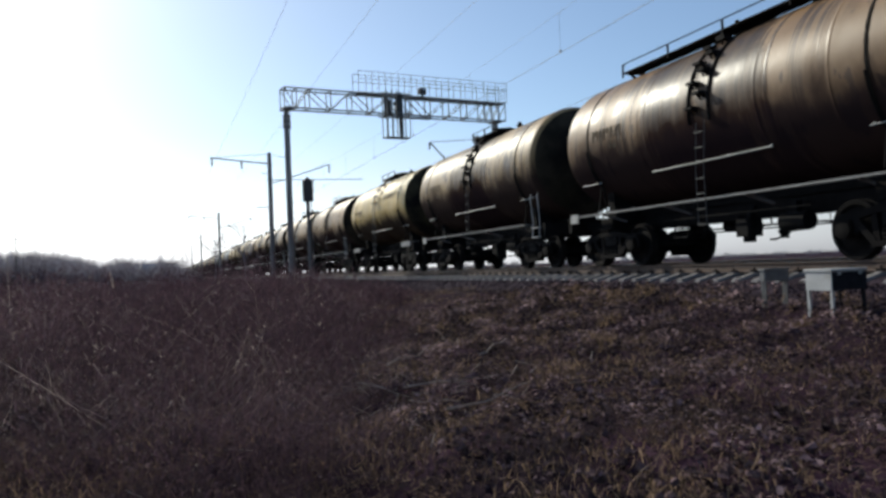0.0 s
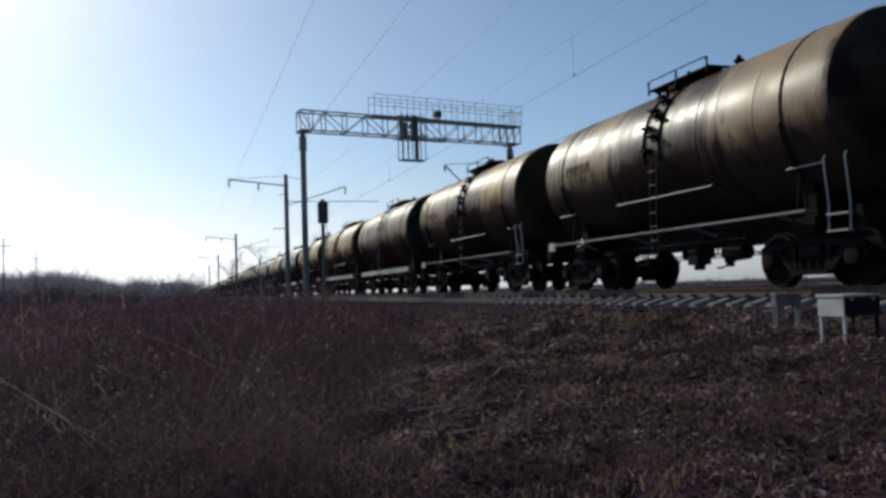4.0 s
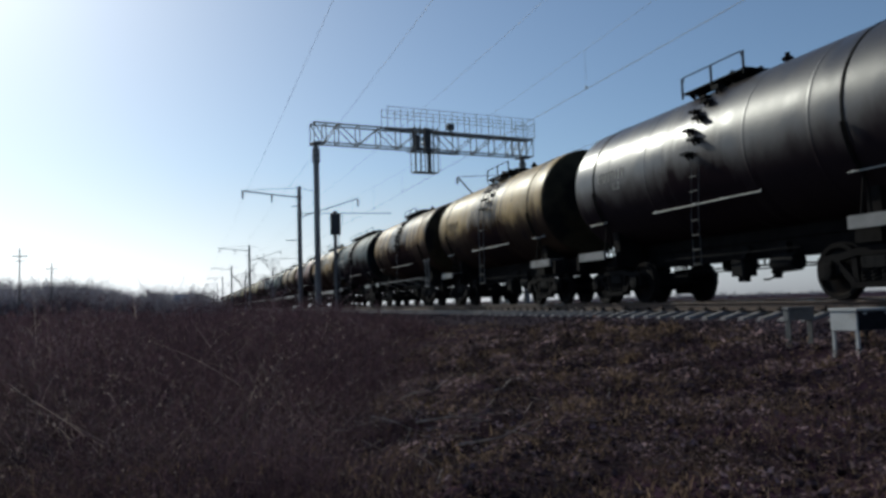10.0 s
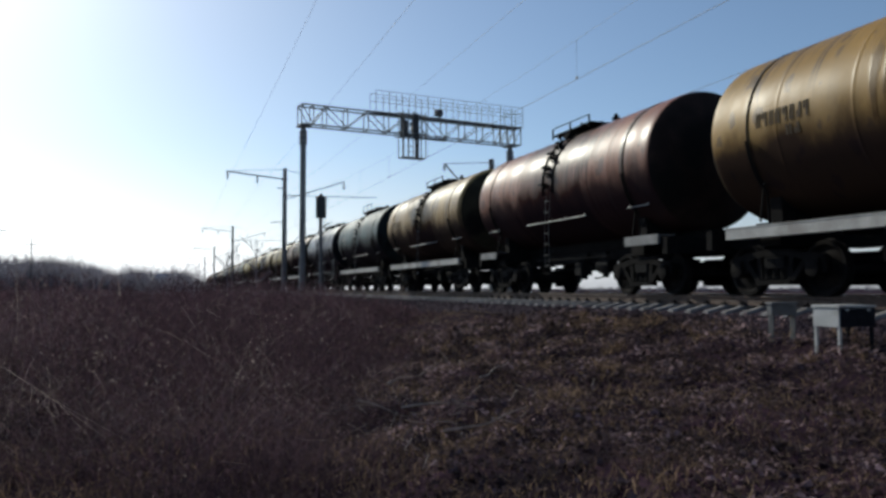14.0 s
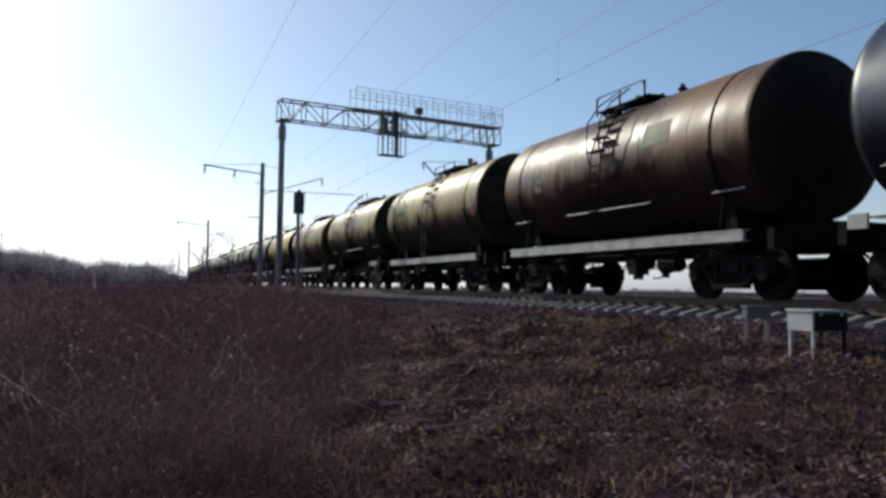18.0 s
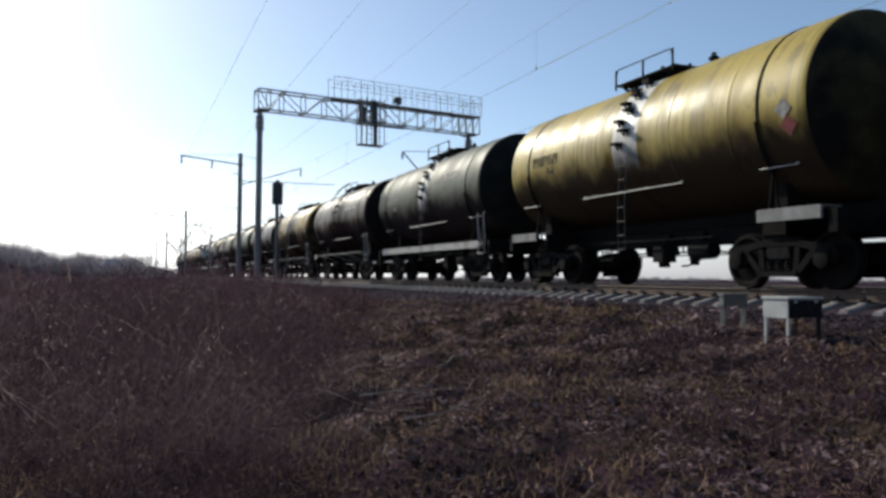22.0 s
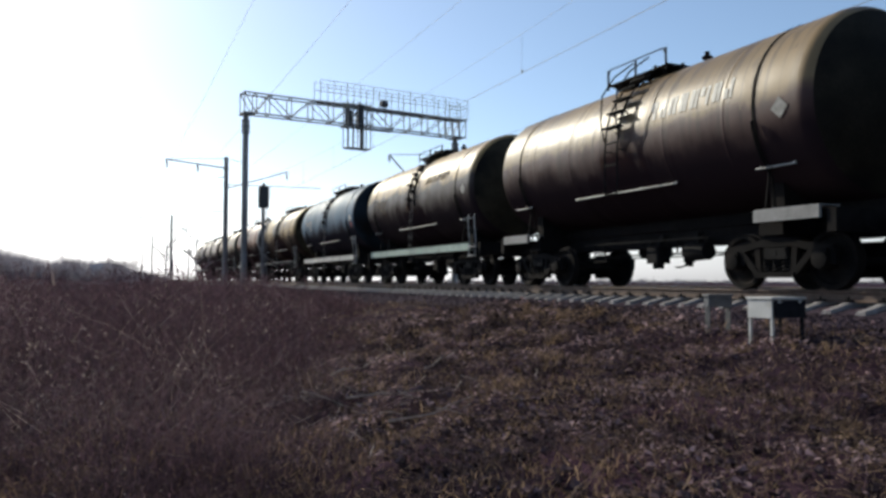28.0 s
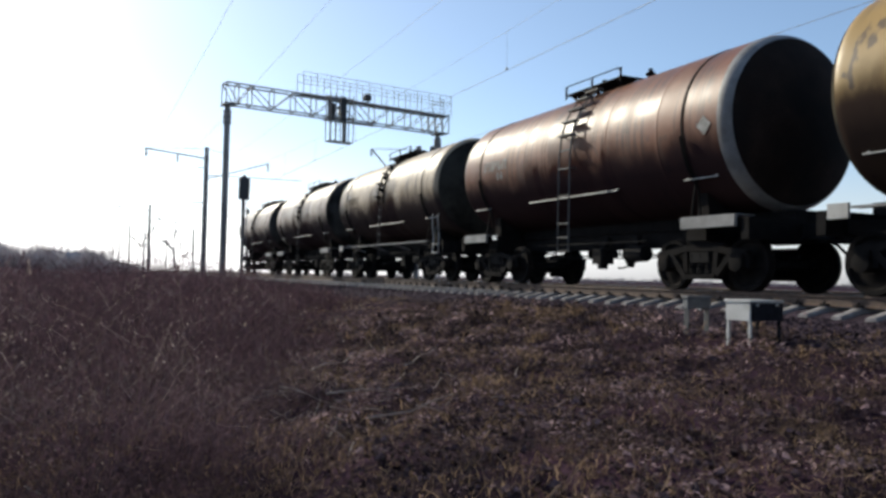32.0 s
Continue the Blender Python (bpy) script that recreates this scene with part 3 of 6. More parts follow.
def wheel_shape():
    prof = [(-0.07, 0.12), (-0.065, 0.19), (-0.02, 0.24), (-0.01, 0.36), (-0.065, 0.40), (-0.068, 0.465), (-0.055, 0.474), (0.045, 0.478), (0.052, 0.503),
            (0.066, 0.500), (0.068, 0.41), (0.02, 0.36), (0.03, 0.24), (0.08, 0.19), (0.09, 0.10)]
    s = Shape()
    s.lathe([(-0.80 + a, r) for a, r in prof], "x", (0, 0, 0), 32)
    s.lathe([(0.80 - a, r) for a, r in reversed(prof)], "x", (0, 0, 0), 32)
    return s


def axle_shape():
    s = Shape().lathe([(-1.12, 0.075), (-0.86, 0.075), (-0.86, 0.1), (-0.60, 0.1), (-0.5, 0.085), (0.5, 0.085), (0.60, 0.1), (0.86, 0.1), (0.86, 0.075), (1.12, 0.075)], "x", (0, 0, 0), 12)
    return s


def side_frame_shape():
    """A cast bogie side frame: arched top member, dropped lower member, axle jaws and the spring window."""
    s = Shape()
    top = [(-1.16, 0.60), (-1.12, 0.70), (-0.95, 0.735), (-0.62, 0.76), (-0.32, 0.82), (0.32, 0.82), (0.62, 0.76), (0.95, 0.735), (1.12, 0.70), (1.16, 0.60)]
    low = [(1.10, 0.60), (0.72, 0.62), (0.36, 0.70), (-0.36, 0.70), (-0.72, 0.62), (-1.10, 0.60)]
    s.plate(top + low, -0.06, 0.06)
    for sg in (-1, 1):
        s.bar((0, sg * 0.78, 0.66), (0, sg * 0.40, 0.27), 0.11, 0.12, (1, 0, 0))
        s.bar((0, sg * 0.40, 0.74), (0, sg * 0.36, 0.27), 0.11, 0.09, (1, 0, 0))
        for e in (0.76, 1.10):
            s.bar((0, sg * e, 0.64), (0, sg * e, 0.40), 0.12, 0.07, (1, 0, 0))
    s.bar((0, -0.42, 0.24), (0, 0.42, 0.24), 0.20, 0.09)
    s.bar((0.055, -0.95, 0.70), (0.055, 0.95, 0.70), 0.03, 0.05)
    return s


def bogie(parent, y, sheet):
    b = part("bogie", Shape().box((0, 0, 0.62), (1.9, 0.44, 0.20)).box((0, 0, 0.76), (0.7, 0.5, 0.1)).box((0, 0, 0.44), (1.6, 0.16, 0.10)), STEEL_DARK, parent, "dark greasy cast bogie", pose(0, y, 0))
    for sx in (-1.02, 1.02):
        part("side_frame", sheet["side_frame"], STEEL_DARK, b, at=pose(sx, 0, 0))
        part("spring_pack", sheet["spring"], IRON_BLACK, b, at=pose(sx, 0, 0))
        part("bolster_end", sheet["bolster_end"], IRON_BLACK, b, at=pose(sx, 0, 0))
        for sy in (-0.925, 0.925):
            part("axle_box", sheet["axle_box"], WHEEL_STEEL, b, at=pose(sx, sy, 0.475))
        for sy in (-0.36, 0.36):
            part("brake_shoe", sheet["shoe"], IRON_BLACK, b, at=pose(sx * 0.775, sy, 0.46))
    part("brake_beam", sheet["beam"], IRON_BLACK, b)
    for sy in (-0.925, 0.925):
        ob = part("wheelset", sheet["wheels"], WHEEL_STEEL, b, "worn steel wheels on an axle", pose(0, sy, 0.475))
        WHEELSETS.append(ob)
    return b


class Ready:
    """A mesh that is used again: part() may take it in place of a Shape."""

    def __init__(self, shape, name, mat):
        self.me = shape.mesh(name, mat)

    def mesh(self, name, mat):
        return self.me


WHEELSETS = []
spring = Shape()
for sy in (-0.2, 0.0, 0.2):
    pts = [(0.055 * math.cos(a * 1.2), sy + 0.075 * math.sin(a * 1.2), 0.29 + 0.012 * a) for a in range(0, 30)]
    spring.tube(pts, 0.018, 5)
wheels = wheel_shape()
wheels.add(axle_shape().v, axle_shape().f)
for sx in (-1, 1):
    for k in range(3):
        a = TAU * k / 3
        wheels.box((sx * 1.125, 0.055 * math.cos(a), 0.055 * math.sin(a)), (0.03, 0.035, 0.035))
wheels.box((-0.862, 0.30, 0.0), (0.006, 0.12, 0.02)).box((0.862, -0.30, 0.0), (0.006, 0.12, 0.02))
axle_box = Shape().lathe([(-0.13, 0.10), (-0.12, 0.145), (0.10, 0.145), (0.12, 0.12)], "x", (0, 0, 0), 14).box((0, 0, 0.12), (0.2, 0.26, 0.10))
shoe = Shape().box((0, 0, 0), (0.09, 0.05, 0.30)).box((0, -0.0, 0.1), (0.05, 0.12, 0.05))
beam = Shape().box((0, 0, 0.42), (1.62, 0.82, 0.20), None, 0.03).bar((-0.72, -0.42, 0.34), (0.72, -0.42, 0.34), 0.09).bar((-0.72, 0.42, 0.34), (0.72, 0.42, 0.34), 0.09)
beam.bar((0, -0.42, 0.50), (0, -1.25, 0.62), 0.06).bar((0, 0.42, 0.50), (0, 1.25, 0.62), 0.06)
SHEET = {"beam": Ready(beam, "brake_beam", IRON_BLACK), "bolster_end": Ready(Shape().box((0.0, 0, 0.60), (0.11, 0.50, 0.20), None, 0.02).box((0.03, 0, 0.40), (0.04, 0.62, 0.28)), "bolster_end", IRON_BLACK), "side_frame": Ready(side_frame_shape(), "side_frame", STEEL_DARK), "spring": Ready(spring, "spring_pack", IRON_BLACK),
         "axle_box": Ready(axle_box, "axle_box", WHEEL_STEEL), "wheels": Ready(wheels, "wheelset", WHEEL_STEEL), "shoe": Ready(shoe, "brake_shoe", IRON_BLACK)}


def on_tank(a_deg, r=0.0):
    """A point on the tank's skin: 180 degrees is the side that faces the camera, 90 the top."""
    a = radians(a_deg)
    return ((TR + r) * math.cos(a), HC + (TR + r) * math.sin(a))


def ladder_shape(y0, y1, low_z, top_deg, side, rung_gap=0.30):
    """A ladder bent over the tank side: two stringers and flat treads."""
    s = Shape()
    line = []
    x, z = on_tank(180, 0.16)
    zz = low_z
    while zz < z - 0.05:
        line.append((x, zz))
        zz += rung_gap
    a = 180.0
    while a >= top_deg:
        line.append(on_tank(a, 0.14))
        a -= math.degrees(rung_gap / TR)
    for y in (y0, y1):
        s.tube([(side * -px, y, pz) for px, pz in line], 0.02, 5)
    for i, (px, pz) in enumerate(line):
        if pz > HC + 0.1:
            s.box((side * -px, (y0 + y1) / 2, pz), (0.17, y1 - y0 + 0.06, 0.035))
        elif i % 2 == 0 or pz < 1.3:
            s.box((side * -px, (y0 + y1) / 2, pz), (0.035, y1 - y0, 0.028))
    for k in range(0, len(line), 3):
        px, pz = line[k]
        ix, iz = (on_tank(180 if pz < HC else math.degrees(math.atan2(pz - HC, px)), 0.0))
        for y in (y0, y1):
            if pz > HC - 0.6:
                s.bar((side * -px, y, pz), (side * -ix * 0.995, y, iz if pz > HC else pz), 0.025)
    return s


def step_shape(y0, y1, deg, side):
    """A single tread standing off the tank's shoulder on two brackets."""
    s = Shape()
    px, pz = on_tank(deg, 0.09)
    qx, qz = on_tank(deg, -0.01)
    s.box((side * -px, (y0 + y1) / 2, pz), (0.17, y1 - y0, 0.05))
    for y in (y0 + 0.04, y1 - 0.04):
        s.bar((side * -px, y, pz), (side * -qx, y, qz - 0.10), 0.03)
    return s


def platform(parent, y0, y1, tall, long_rail):
    """Hatch, walkway plates and handrails on top of the tank."""
    top = HC + TR
    for sx in (-0.62, 0.62):
        deck = Shape()
        deck.box((sx, (y0 + y1) / 2, top + 0.0), (0.46, y1 - y0, 0.03))
        deck.box((sx, (y0 + y1) / 2, top - 0.022), (0.08, y1 - y0, 0.025))
        for yc in (y0 + 0.2, (y0 + y1) / 2, y1 - 0.2):
            deck.bar((sx - 0.2, yc, top - 0.02), (sx * 0.9, yc, top - 0.20), 0.05)
            deck.bar((sx + 0.2, yc, top - 0.02), (sx * 0.9, yc, top - 0.20), 0.05)
        part("walkway", deck, IRON_BLACK, parent)
    rail = Shape()
    h = 0.36 if tall else 0.21
    for sx in (-0.84, 0.84):
        n = max(int((y1 - y0) / (1.5 if long_rail else 0.9)), 1)
        ys = [y0 + (y1 - y0) * k / n for k in range(n + 1)]
        for y in ys:
            rail.bar((sx, y, top - 0.10), (sx, y, top + h), 0.034)
        rail.tube([(sx, ys[0], top + h * 0.55), (sx, ys[0] + 0.08, top + h), (sx, ys[-1] - 0.08, top + h), (sx, ys[-1], top + h * 0.55)], 0.015, 5)
    for y in (y0, y1):
        rail.bar((-0.84, y, top + 0.01), (0.84, y, top + 0.01), 0.045)
    part("handrail", rail, IRON_BLACK, parent, "black pipe handrail")
    hatch = Shape().lathe([(-0.05, 0.36), (0.16, 0.36), (0.16, 0.41), (0.20, 0.41), (0.22, 0.38), (0.27, 0.22), (0.28, 0.0)], "z", (0, 0, top), 20)
    for k in range(8):
        a = TAU * k / 8
        hatch.box((0.40 * math.cos(a), 0.40 * math.sin(a), top + 0.20), (0.06, 0.06, 0.09))
    part("hatch", hatch, IRON_BLACK, parent, "black filler hatch with swing bolts")
    valve = Shape().lathe([(0, 0.07), (0.16, 0.07), (0.16, 0.11), (0.20, 0.11), (0.24, 0.05), (0.30, 0.05)], "z", (0.0, -1.15 if y0 > -2 else -1.6, top - 0.01), 12)
    part("relief_valve", valve, IRON_BLACK, parent)


def lettering(parent, y, deg, width, height, count, mat, name="lettering", label="worn painted lettering, no longer readable"):
    """Short painted bars that stand for worn letters, bent to the tank."""
    s, rr = Shape(), random.Random(int(y * 100) + count)
    w = width / count
    for i in range(count):
        y0 = y - width / 2 + i * w
        for bar in range(2):
            a0, a1 = deg - math.degrees(height / 2 / TR), deg + math.degrees(height / 2 / TR)
            if bar and rr.random() < 0.6:
                a0, a1 = (a0, a0 + (a1 - a0) * 0.5) if rr.random() < 0.5 else (a1 - (a1 - a0) * 0.5, a1)
            yb, yw = y0 + bar * w * rr.uniform(0.34, 0.46), w * rr.uniform(0.2, 0.34)
            pts = []
            for k in range(4):
                px, pz = on_tank(a0 + (a1 - a0) * k / 3, 0.009)
                pts += [(px, yb, pz), (px, yb + yw, pz)]
            s.add(pts, [(2 * k, 2 * k + 1, 2 * k + 3, 2 * k + 2) for k in range(3)])
    return part(name, s, mat, parent, label)


GLYPHS = {"N": [(0, 0, 0, 1), (1, 0, 1, 1), (0, 0.5, 1, 0.5)], "S": [(0.9, 0.82, 0.6, 1), (0.6, 1, 0.25, 0.95), (0.25, 0.95, 0.02, 0.7), (0.02, 0.7, 0.02, 0.3), (0.02, 0.3, 0.25, 0.05), (0.25, 0.05, 0.6, 0), (0.6, 0, 0.9, 0.18)]}


def painted_letter(parent, glyph, y, deg, w, h, mat, label):
    """One letter in strokes on the near tank side; it is read from the rear end of the wagon towards the front."""
    s = Shape()
    for x0, z0, x1, z1 in GLYPHS[glyph]:
        a, b = Vector((x0 * w, z0 * h)), Vector((x1 * w, z1 * h))
        d = (b - a).normalized() * 0.03
        nrm = Vector((-d.y, d.x))
        pts = []
        for q in (a - d - nrm, a - d + nrm, b + d + nrm, b + d - nrm):
            px, pz = on_tank(deg - math.degrees((q.y - h / 2) / TR), 0.009)
            pts.append((px, y - q.x, pz))
        s.add(pts, [(0, 1, 2, 3)])
    return part("painted_letter", s, mat, parent, label)


def diamond(parent, y, deg, size, mat, name, label):
    s = Shape()
    k = math.degrees(size / TR)
    pts = []
    for dy, da in ((0, k), (size, 0), (0, -k), (-size, 0)):
        px, pz = on_tank(deg + da, 0.012)
        pts.append((px, y + dy, pz))
    s.add(pts, [(0, 1, 2, 3)])
    return part(name, s, mat, parent, label)


def underframe(parent, style, sill_mat):
    centre = Shape().box((0, 0, 1.13), (0.50, 10.6, 0.56)).box((0, 0, 1.20), (0.62, 10.6, 0.03))
    for sy in (-1, 1):
        part("end_beam", Shape().box((0, sy * 5.28, 1.05), (2.75, 0.16, 0.36)), STEEL_DARK, parent)
        part("bolster", Shape().box((0, sy * 3.9, 1.02), (2.3, 0.5, 0.26)), STEEL_DARK, parent)
        for sx in (-0.9, 0.9):
            part("brace", Shape().bar((sx, sy * 5.2, 1.0), (sx * 0.35, sy * 4.2, 1.0), 0.14, 0.22), STEEL_DARK, parent)
    part("centre_sill", centre, STEEL_DARK, parent)
    for sy in (-1, 1):
        for sx in (-1, 1):
            cradle, pts = Shape(), []
            for k in range(8):
                px, pz = on_tank(180 + 50 + 4 * k, 0.012)
                pts.append((px, pz))
            outline = [(p[0], p[1]) for p in pts] + [(pts[-1][0], 1.15), (pts[0][0] * 0.97, 1.15)]
            n = len(outline)
            v = [(sx * a, sy * 3.9 + dy, z) for dy in (-0.14, 0.14) for a, z in outline]
            f = [tuple(range(n)), tuple(range(2 * n - 1, n - 1, -1))] + [(i, i + n, (i + 1) % n + n, (i + 1) % n) for i in range(n)]
            cradle.add(v, f)
            part("saddle", cradle, STEEL_DARK, parent)
        cp = Shape().box((0, sy * 5.52, 1.03), (0.34, 0.36, 0.26)).box((0, sy * 5.82, 1.03), (0.40, 0.30, 0.30), None, 0.05)
        cp.box((0.1, sy * 5.98, 1.03), (0.16, 0.10, 0.26)).tube([(-0.25, sy * 5.45, 0.95), (-0.55, sy * 5.55, 0.80), (-0.85, sy * 5.45, 0.98)], 0.018, 5)
        part("coupler", cp, IRON_BLACK, parent)
        hose = Shape().tube([(0.35, sy * 5.4, 0.92), (0.38, sy * 5.62, 0.80), (0.34, sy * 5.85, 0.62), (0.2, sy * 5.98, 0.60)], 0.025, 6)
        part("air_hose", hose, IRON_BLACK, parent)
    for sx in (-1, 1):
        if style == "sill":
            s = Shape().box((sx * 1.42, 0, 1.135), (0.06, 9.4, 0.18)).box((sx * 1.37, 0, 1.23), (0.18, 9.4, 0.02)).box((sx * 1.37, 0, 1.04), (0.18, 9.4, 0.02))
            part("side_sill", s, sill_mat, parent, "long side sill in chipped pale paint")
            for yy in (-2.1, 0.0, 2.1):
                part("sill_bracket", Shape().box((sx * 1.0, yy, 1.08), (0.8, 0.1, 0.2)), STEEL_DARK, parent)
        elif style == "short":
            for sy in (-1, 1):
                s = Shape().box((sx * 1.40, sy * 4.45, 1.19), (0.06, 1.3, 0.20)).box((sx * 1.2, sy * 4.45, 1.285), (0.44, 1.3, 0.02))
                part("end_sill_plate", s, SILL_GREY, parent, "short end sill plate in pale paint")
        else:
            s = Shape().box((sx * 1.38, 0.2, 1.24), (0.22, 9.0, 0.03)).box((sx * 1.485, 0.2, 1.232), (0.012, 9.0, 0.03))
            for yy in (-3.6, -1.2, 1.2, 3.6):
                s.bar((sx * 1.42, yy, 1.22), (sx * 0.8, yy, 1.05), 0.05)
            part("side_ledge", s, SILL_GREY, parent, "narrow steel ledge with a worn bright edge")
            part("corner_plate", Shape().box((sx * 1.42, 4.95, 1.20), (0.05, 0.34, 0.22)), sill_mat, parent)
    # brake gear and drain under the belly
    part("brake_cylinder", Shape().lathe([(-0.32, 0.05), (-0.30, 0.17), (0.22, 0.19), (0.30, 0.17), (0.34, 0.05)], "y", (-0.45, -1.35, 0.72), 16).bar((-0.45, -1.35, 0.85), (-0.45, -1.35, 1.1), 0.14), IRON_BLACK, parent)
    part("air_reservoir", Shape().lathe([(-0.48, 0.02), (-0.43, 0.15), (0.43, 0.15), (0.48, 0.02)], "y", (0.5, 1.2, 0.80), 16).bar((0.5, 1.2, 0.9), (0.5, 1.2, 1.1), 0.1), IRON_BLACK, parent)
    part("air_valve", Shape().box((-0.45, -0.12, 0.68), (0.36, 0.40, 0.36), None, 0.04).box((-0.45, -0.12, 0.46), (0.16, 0.18, 0.14)).bar((-0.45, -0.12, 0.8), (-0.3, -0.12, 1.1), 0.1), IRON_BLACK, parent)
    part("drain_valve", Shape().lathe([(0.66, 0.085), (0.74, 0.085), (0.76, 0.12), (0.80, 0.12), (0.84, 0.09), (1.30, 0.10)], "z", (0, -0.55, -0.22), 12).tube([(0, -0.55, 0.50), (-0.2, -0.55, 0.42), (-0.34, -0.55, 0.42)], 0.02, 5).box((0, -0.55, 1.1), (0.2, 0.2, 0.14)), IRON_BLACK, parent)
    rods = Shape().tube([(-0.25, -3.0, 0.62), (-0.3, -1.5, 0.70), (-0.3, 1.5, 0.70), (-0.25, 3.0, 0.62)], 0.018, 5)
    rods.tube([(0.2, -3.2, 0.66), (0.2, 3.2, 0.66)], 0.016, 5).tube([(-0.75, -2.0, 0.96), (-0.75, 2.2, 0.96)], 0.018, 5)
    for yy in (-0.55, 0.35):
        rods.bar((-0.5, yy, 0.70), (0.3, yy, 0.70), 0.06, 0.03)
        rods.bar((-0.3, yy, 0.70), (-0.3, yy, 1.0), 0.025)
    part("brake_linkage", rods, IRON_BLACK, parent)
    safe = Shape()
    for yy in (1.55, 2.0):
        safe.tube([(-0.62, yy, 1.0), (-0.62, yy, 0.56), (-0.2, yy, 0.56), (-0.2, yy, 1.0)], 0.018, 5)
    safe.bar((-0.62, 1.55, 0.58), (-0.62, 2.0, 0.58), 0.03).bar((-0.62, 1.55, 0.76), (-0.62, 2.0, 0.76), 0.03)
    part("safety_bracket", safe, IRON_BLACK, parent)


def grab_irons(parent, sy, mat):
    for sx in (-1, 1):
        s = Shape()
        for dy in (0.0, 0.42):
            y = sy * (4.75 + dy)
            s.tube([(sx * 1.46, y, 2.05), (sx * 1.50, y, 1.98), (sx * 1.44, y, 1.30), (sx * 1.46, y, 0.85)], 0.017, 5)
        s.bar((sx * 1.46, sy * 4.75, 0.86), (sx * 1.46, sy * 5.17, 0.86), 0.10, 0.03)
        s.bar((sx * 1.45, sy * 4.75, 1.12), (sx * 1.45, sy * 5.17, 1.12), 0.10, 0.03)
        part("grab_iron", s, mat, parent, "bent pipe grab iron over a step")


def build_wagon(style, ladder, plat):
    """One tank wagon at the origin, with its near side at -x and its leading end at -y."""
    w = thing("tank_wagon", pose(0, 0, 0), "tank wagon", "railway wagon", "tank wagons of the train")
    blank = SILL_WHITE
    part("barrel", barrel_shape(), blank, w)
    for sg in (-1, 1):
        part("tank_end", dome_shape(sg), blank, w)
        part("tie_band", strap_shape(sg * 3.95), STEEL_DARK, w)
        for sx in (-1, 1):
            line = [on_tank(a, 0.05) for a in (188, 196, 204, 212, 218, 224)]
            part("strap_anchor", Shape().tube([(sx * -px, sg * 3.95, pz) for px, pz in line] + [(sx * 1.10, sg * 3.95, 1.30)], 0.024, 6), STEEL_DARK, w)
        bogie(w, sg * 3.9, SHEET)
    underframe(w, style, SILL_WHITE)
    if ladder == "full":
        for sd in (-1, 1):
            part("ladder", ladder_shape(-0.62, -0.20, 0.75, 118, -sd), LADDER_STEEL, w, "steel ladder bent over the tank side")
    elif ladder == "steps":
        for sd in (-1, 1):
            for k, deg in enumerate((180, 171, 163, 155, 148, 141, 134, 127, 120, 113)):
                y0 = -0.41 if k % 2 else -0.19
                part("step", step_shape(y0, y0 + 0.22, deg, -sd), IRON_BLACK, w)
            strips = Shape()
            for y in (-0.47, 0.11) if plat != "tall" else ():
                strips.tube([(-sd * px, y, pz) for px, pz in (on_tank(a, 0.02) for a in range(190, 104, -6))], 0.026, 5)
            if strips.v:
                part("step_strip", strips, IRON_BLACK, w)
            lower = Shape()
            for y in (-0.34, -0.10):
                lower.tube([(sd * 1.60, y, 0.72), (sd * 1.62, y, 1.7), (sd * -on_tank(190, 0.03)[0], y, on_tank(190, 0.03)[1])], 0.009, 5)
            for k in range(7):
                lower.bar((sd * 1.61, -0.34, 0.75 + 0.29 * k), (sd * 1.61, -0.10, 0.75 + 0.29 * k), 0.03, 0.02)
            part("ladder", lower, LADDER_STEEL, w)
    else:
        for sd in (-1, 1):
            part("ladder", ladder_shape(-0.45, -0.02, 1.9, 112, -sd), IRON_BLACK, w, "black ladder with treads on the tank side")
            rl = Shape()
            for y in (-0.50, 0.03):
                pts = [on_tank(a, 0.14 + 0.34 * min((178 - a) / 30, 1)) for a in (178, 165, 150, 135, 118)]
                rl.tube([(-sd * -px if sd > 0 else px, y, pz) for px, pz in pts], 0.018, 5)
            part("ladder_rail", rl, IRON_BLACK, w)
    if plat == "long":
        platform(w, -3.6, 3.4, False, True)
    elif plat == "tall":
        platform(w, -0.9, 1.1, True, False)
    else:
        platform(w, -1.2, 0.9, False, False)
    # bright rods along the tank side
    for sd in (-1, 1):
        px, pz = on_tank(217, 0.06)
        rod = Shape().tube([(sd * -px, -1.75, pz), (sd * -px, 0.0, pz), (sd * -px, 1.75, pz)], 0.018, 6)
        for y in (-1.7, -0.6, 0.3, 1.7):
            ix, iz = on_tank(217, -0.01)
            rod.bar((sd * -px, y, pz), (sd * -ix, y, iz), 0.03)
        if style != "sill" or ladder != "full":
            part("hand_rod", rod, RAIL_WHITE, w, "white-painted hand rod")
            for ye in (-4.15, 4.25):
                short = Shape().tube([(sd * -px, ye - 0.42, pz), (sd * -px, ye + 0.42, pz)], 0.015, 6)
                for y in (ye - 0.36, ye + 0.36):
                    short.bar((sd * -px, y, pz), (sd * -ix, y, iz), 0.025)
                part("hand_rod", short, RAIL_WHITE, w, "short white-painted hand rod")
    return w


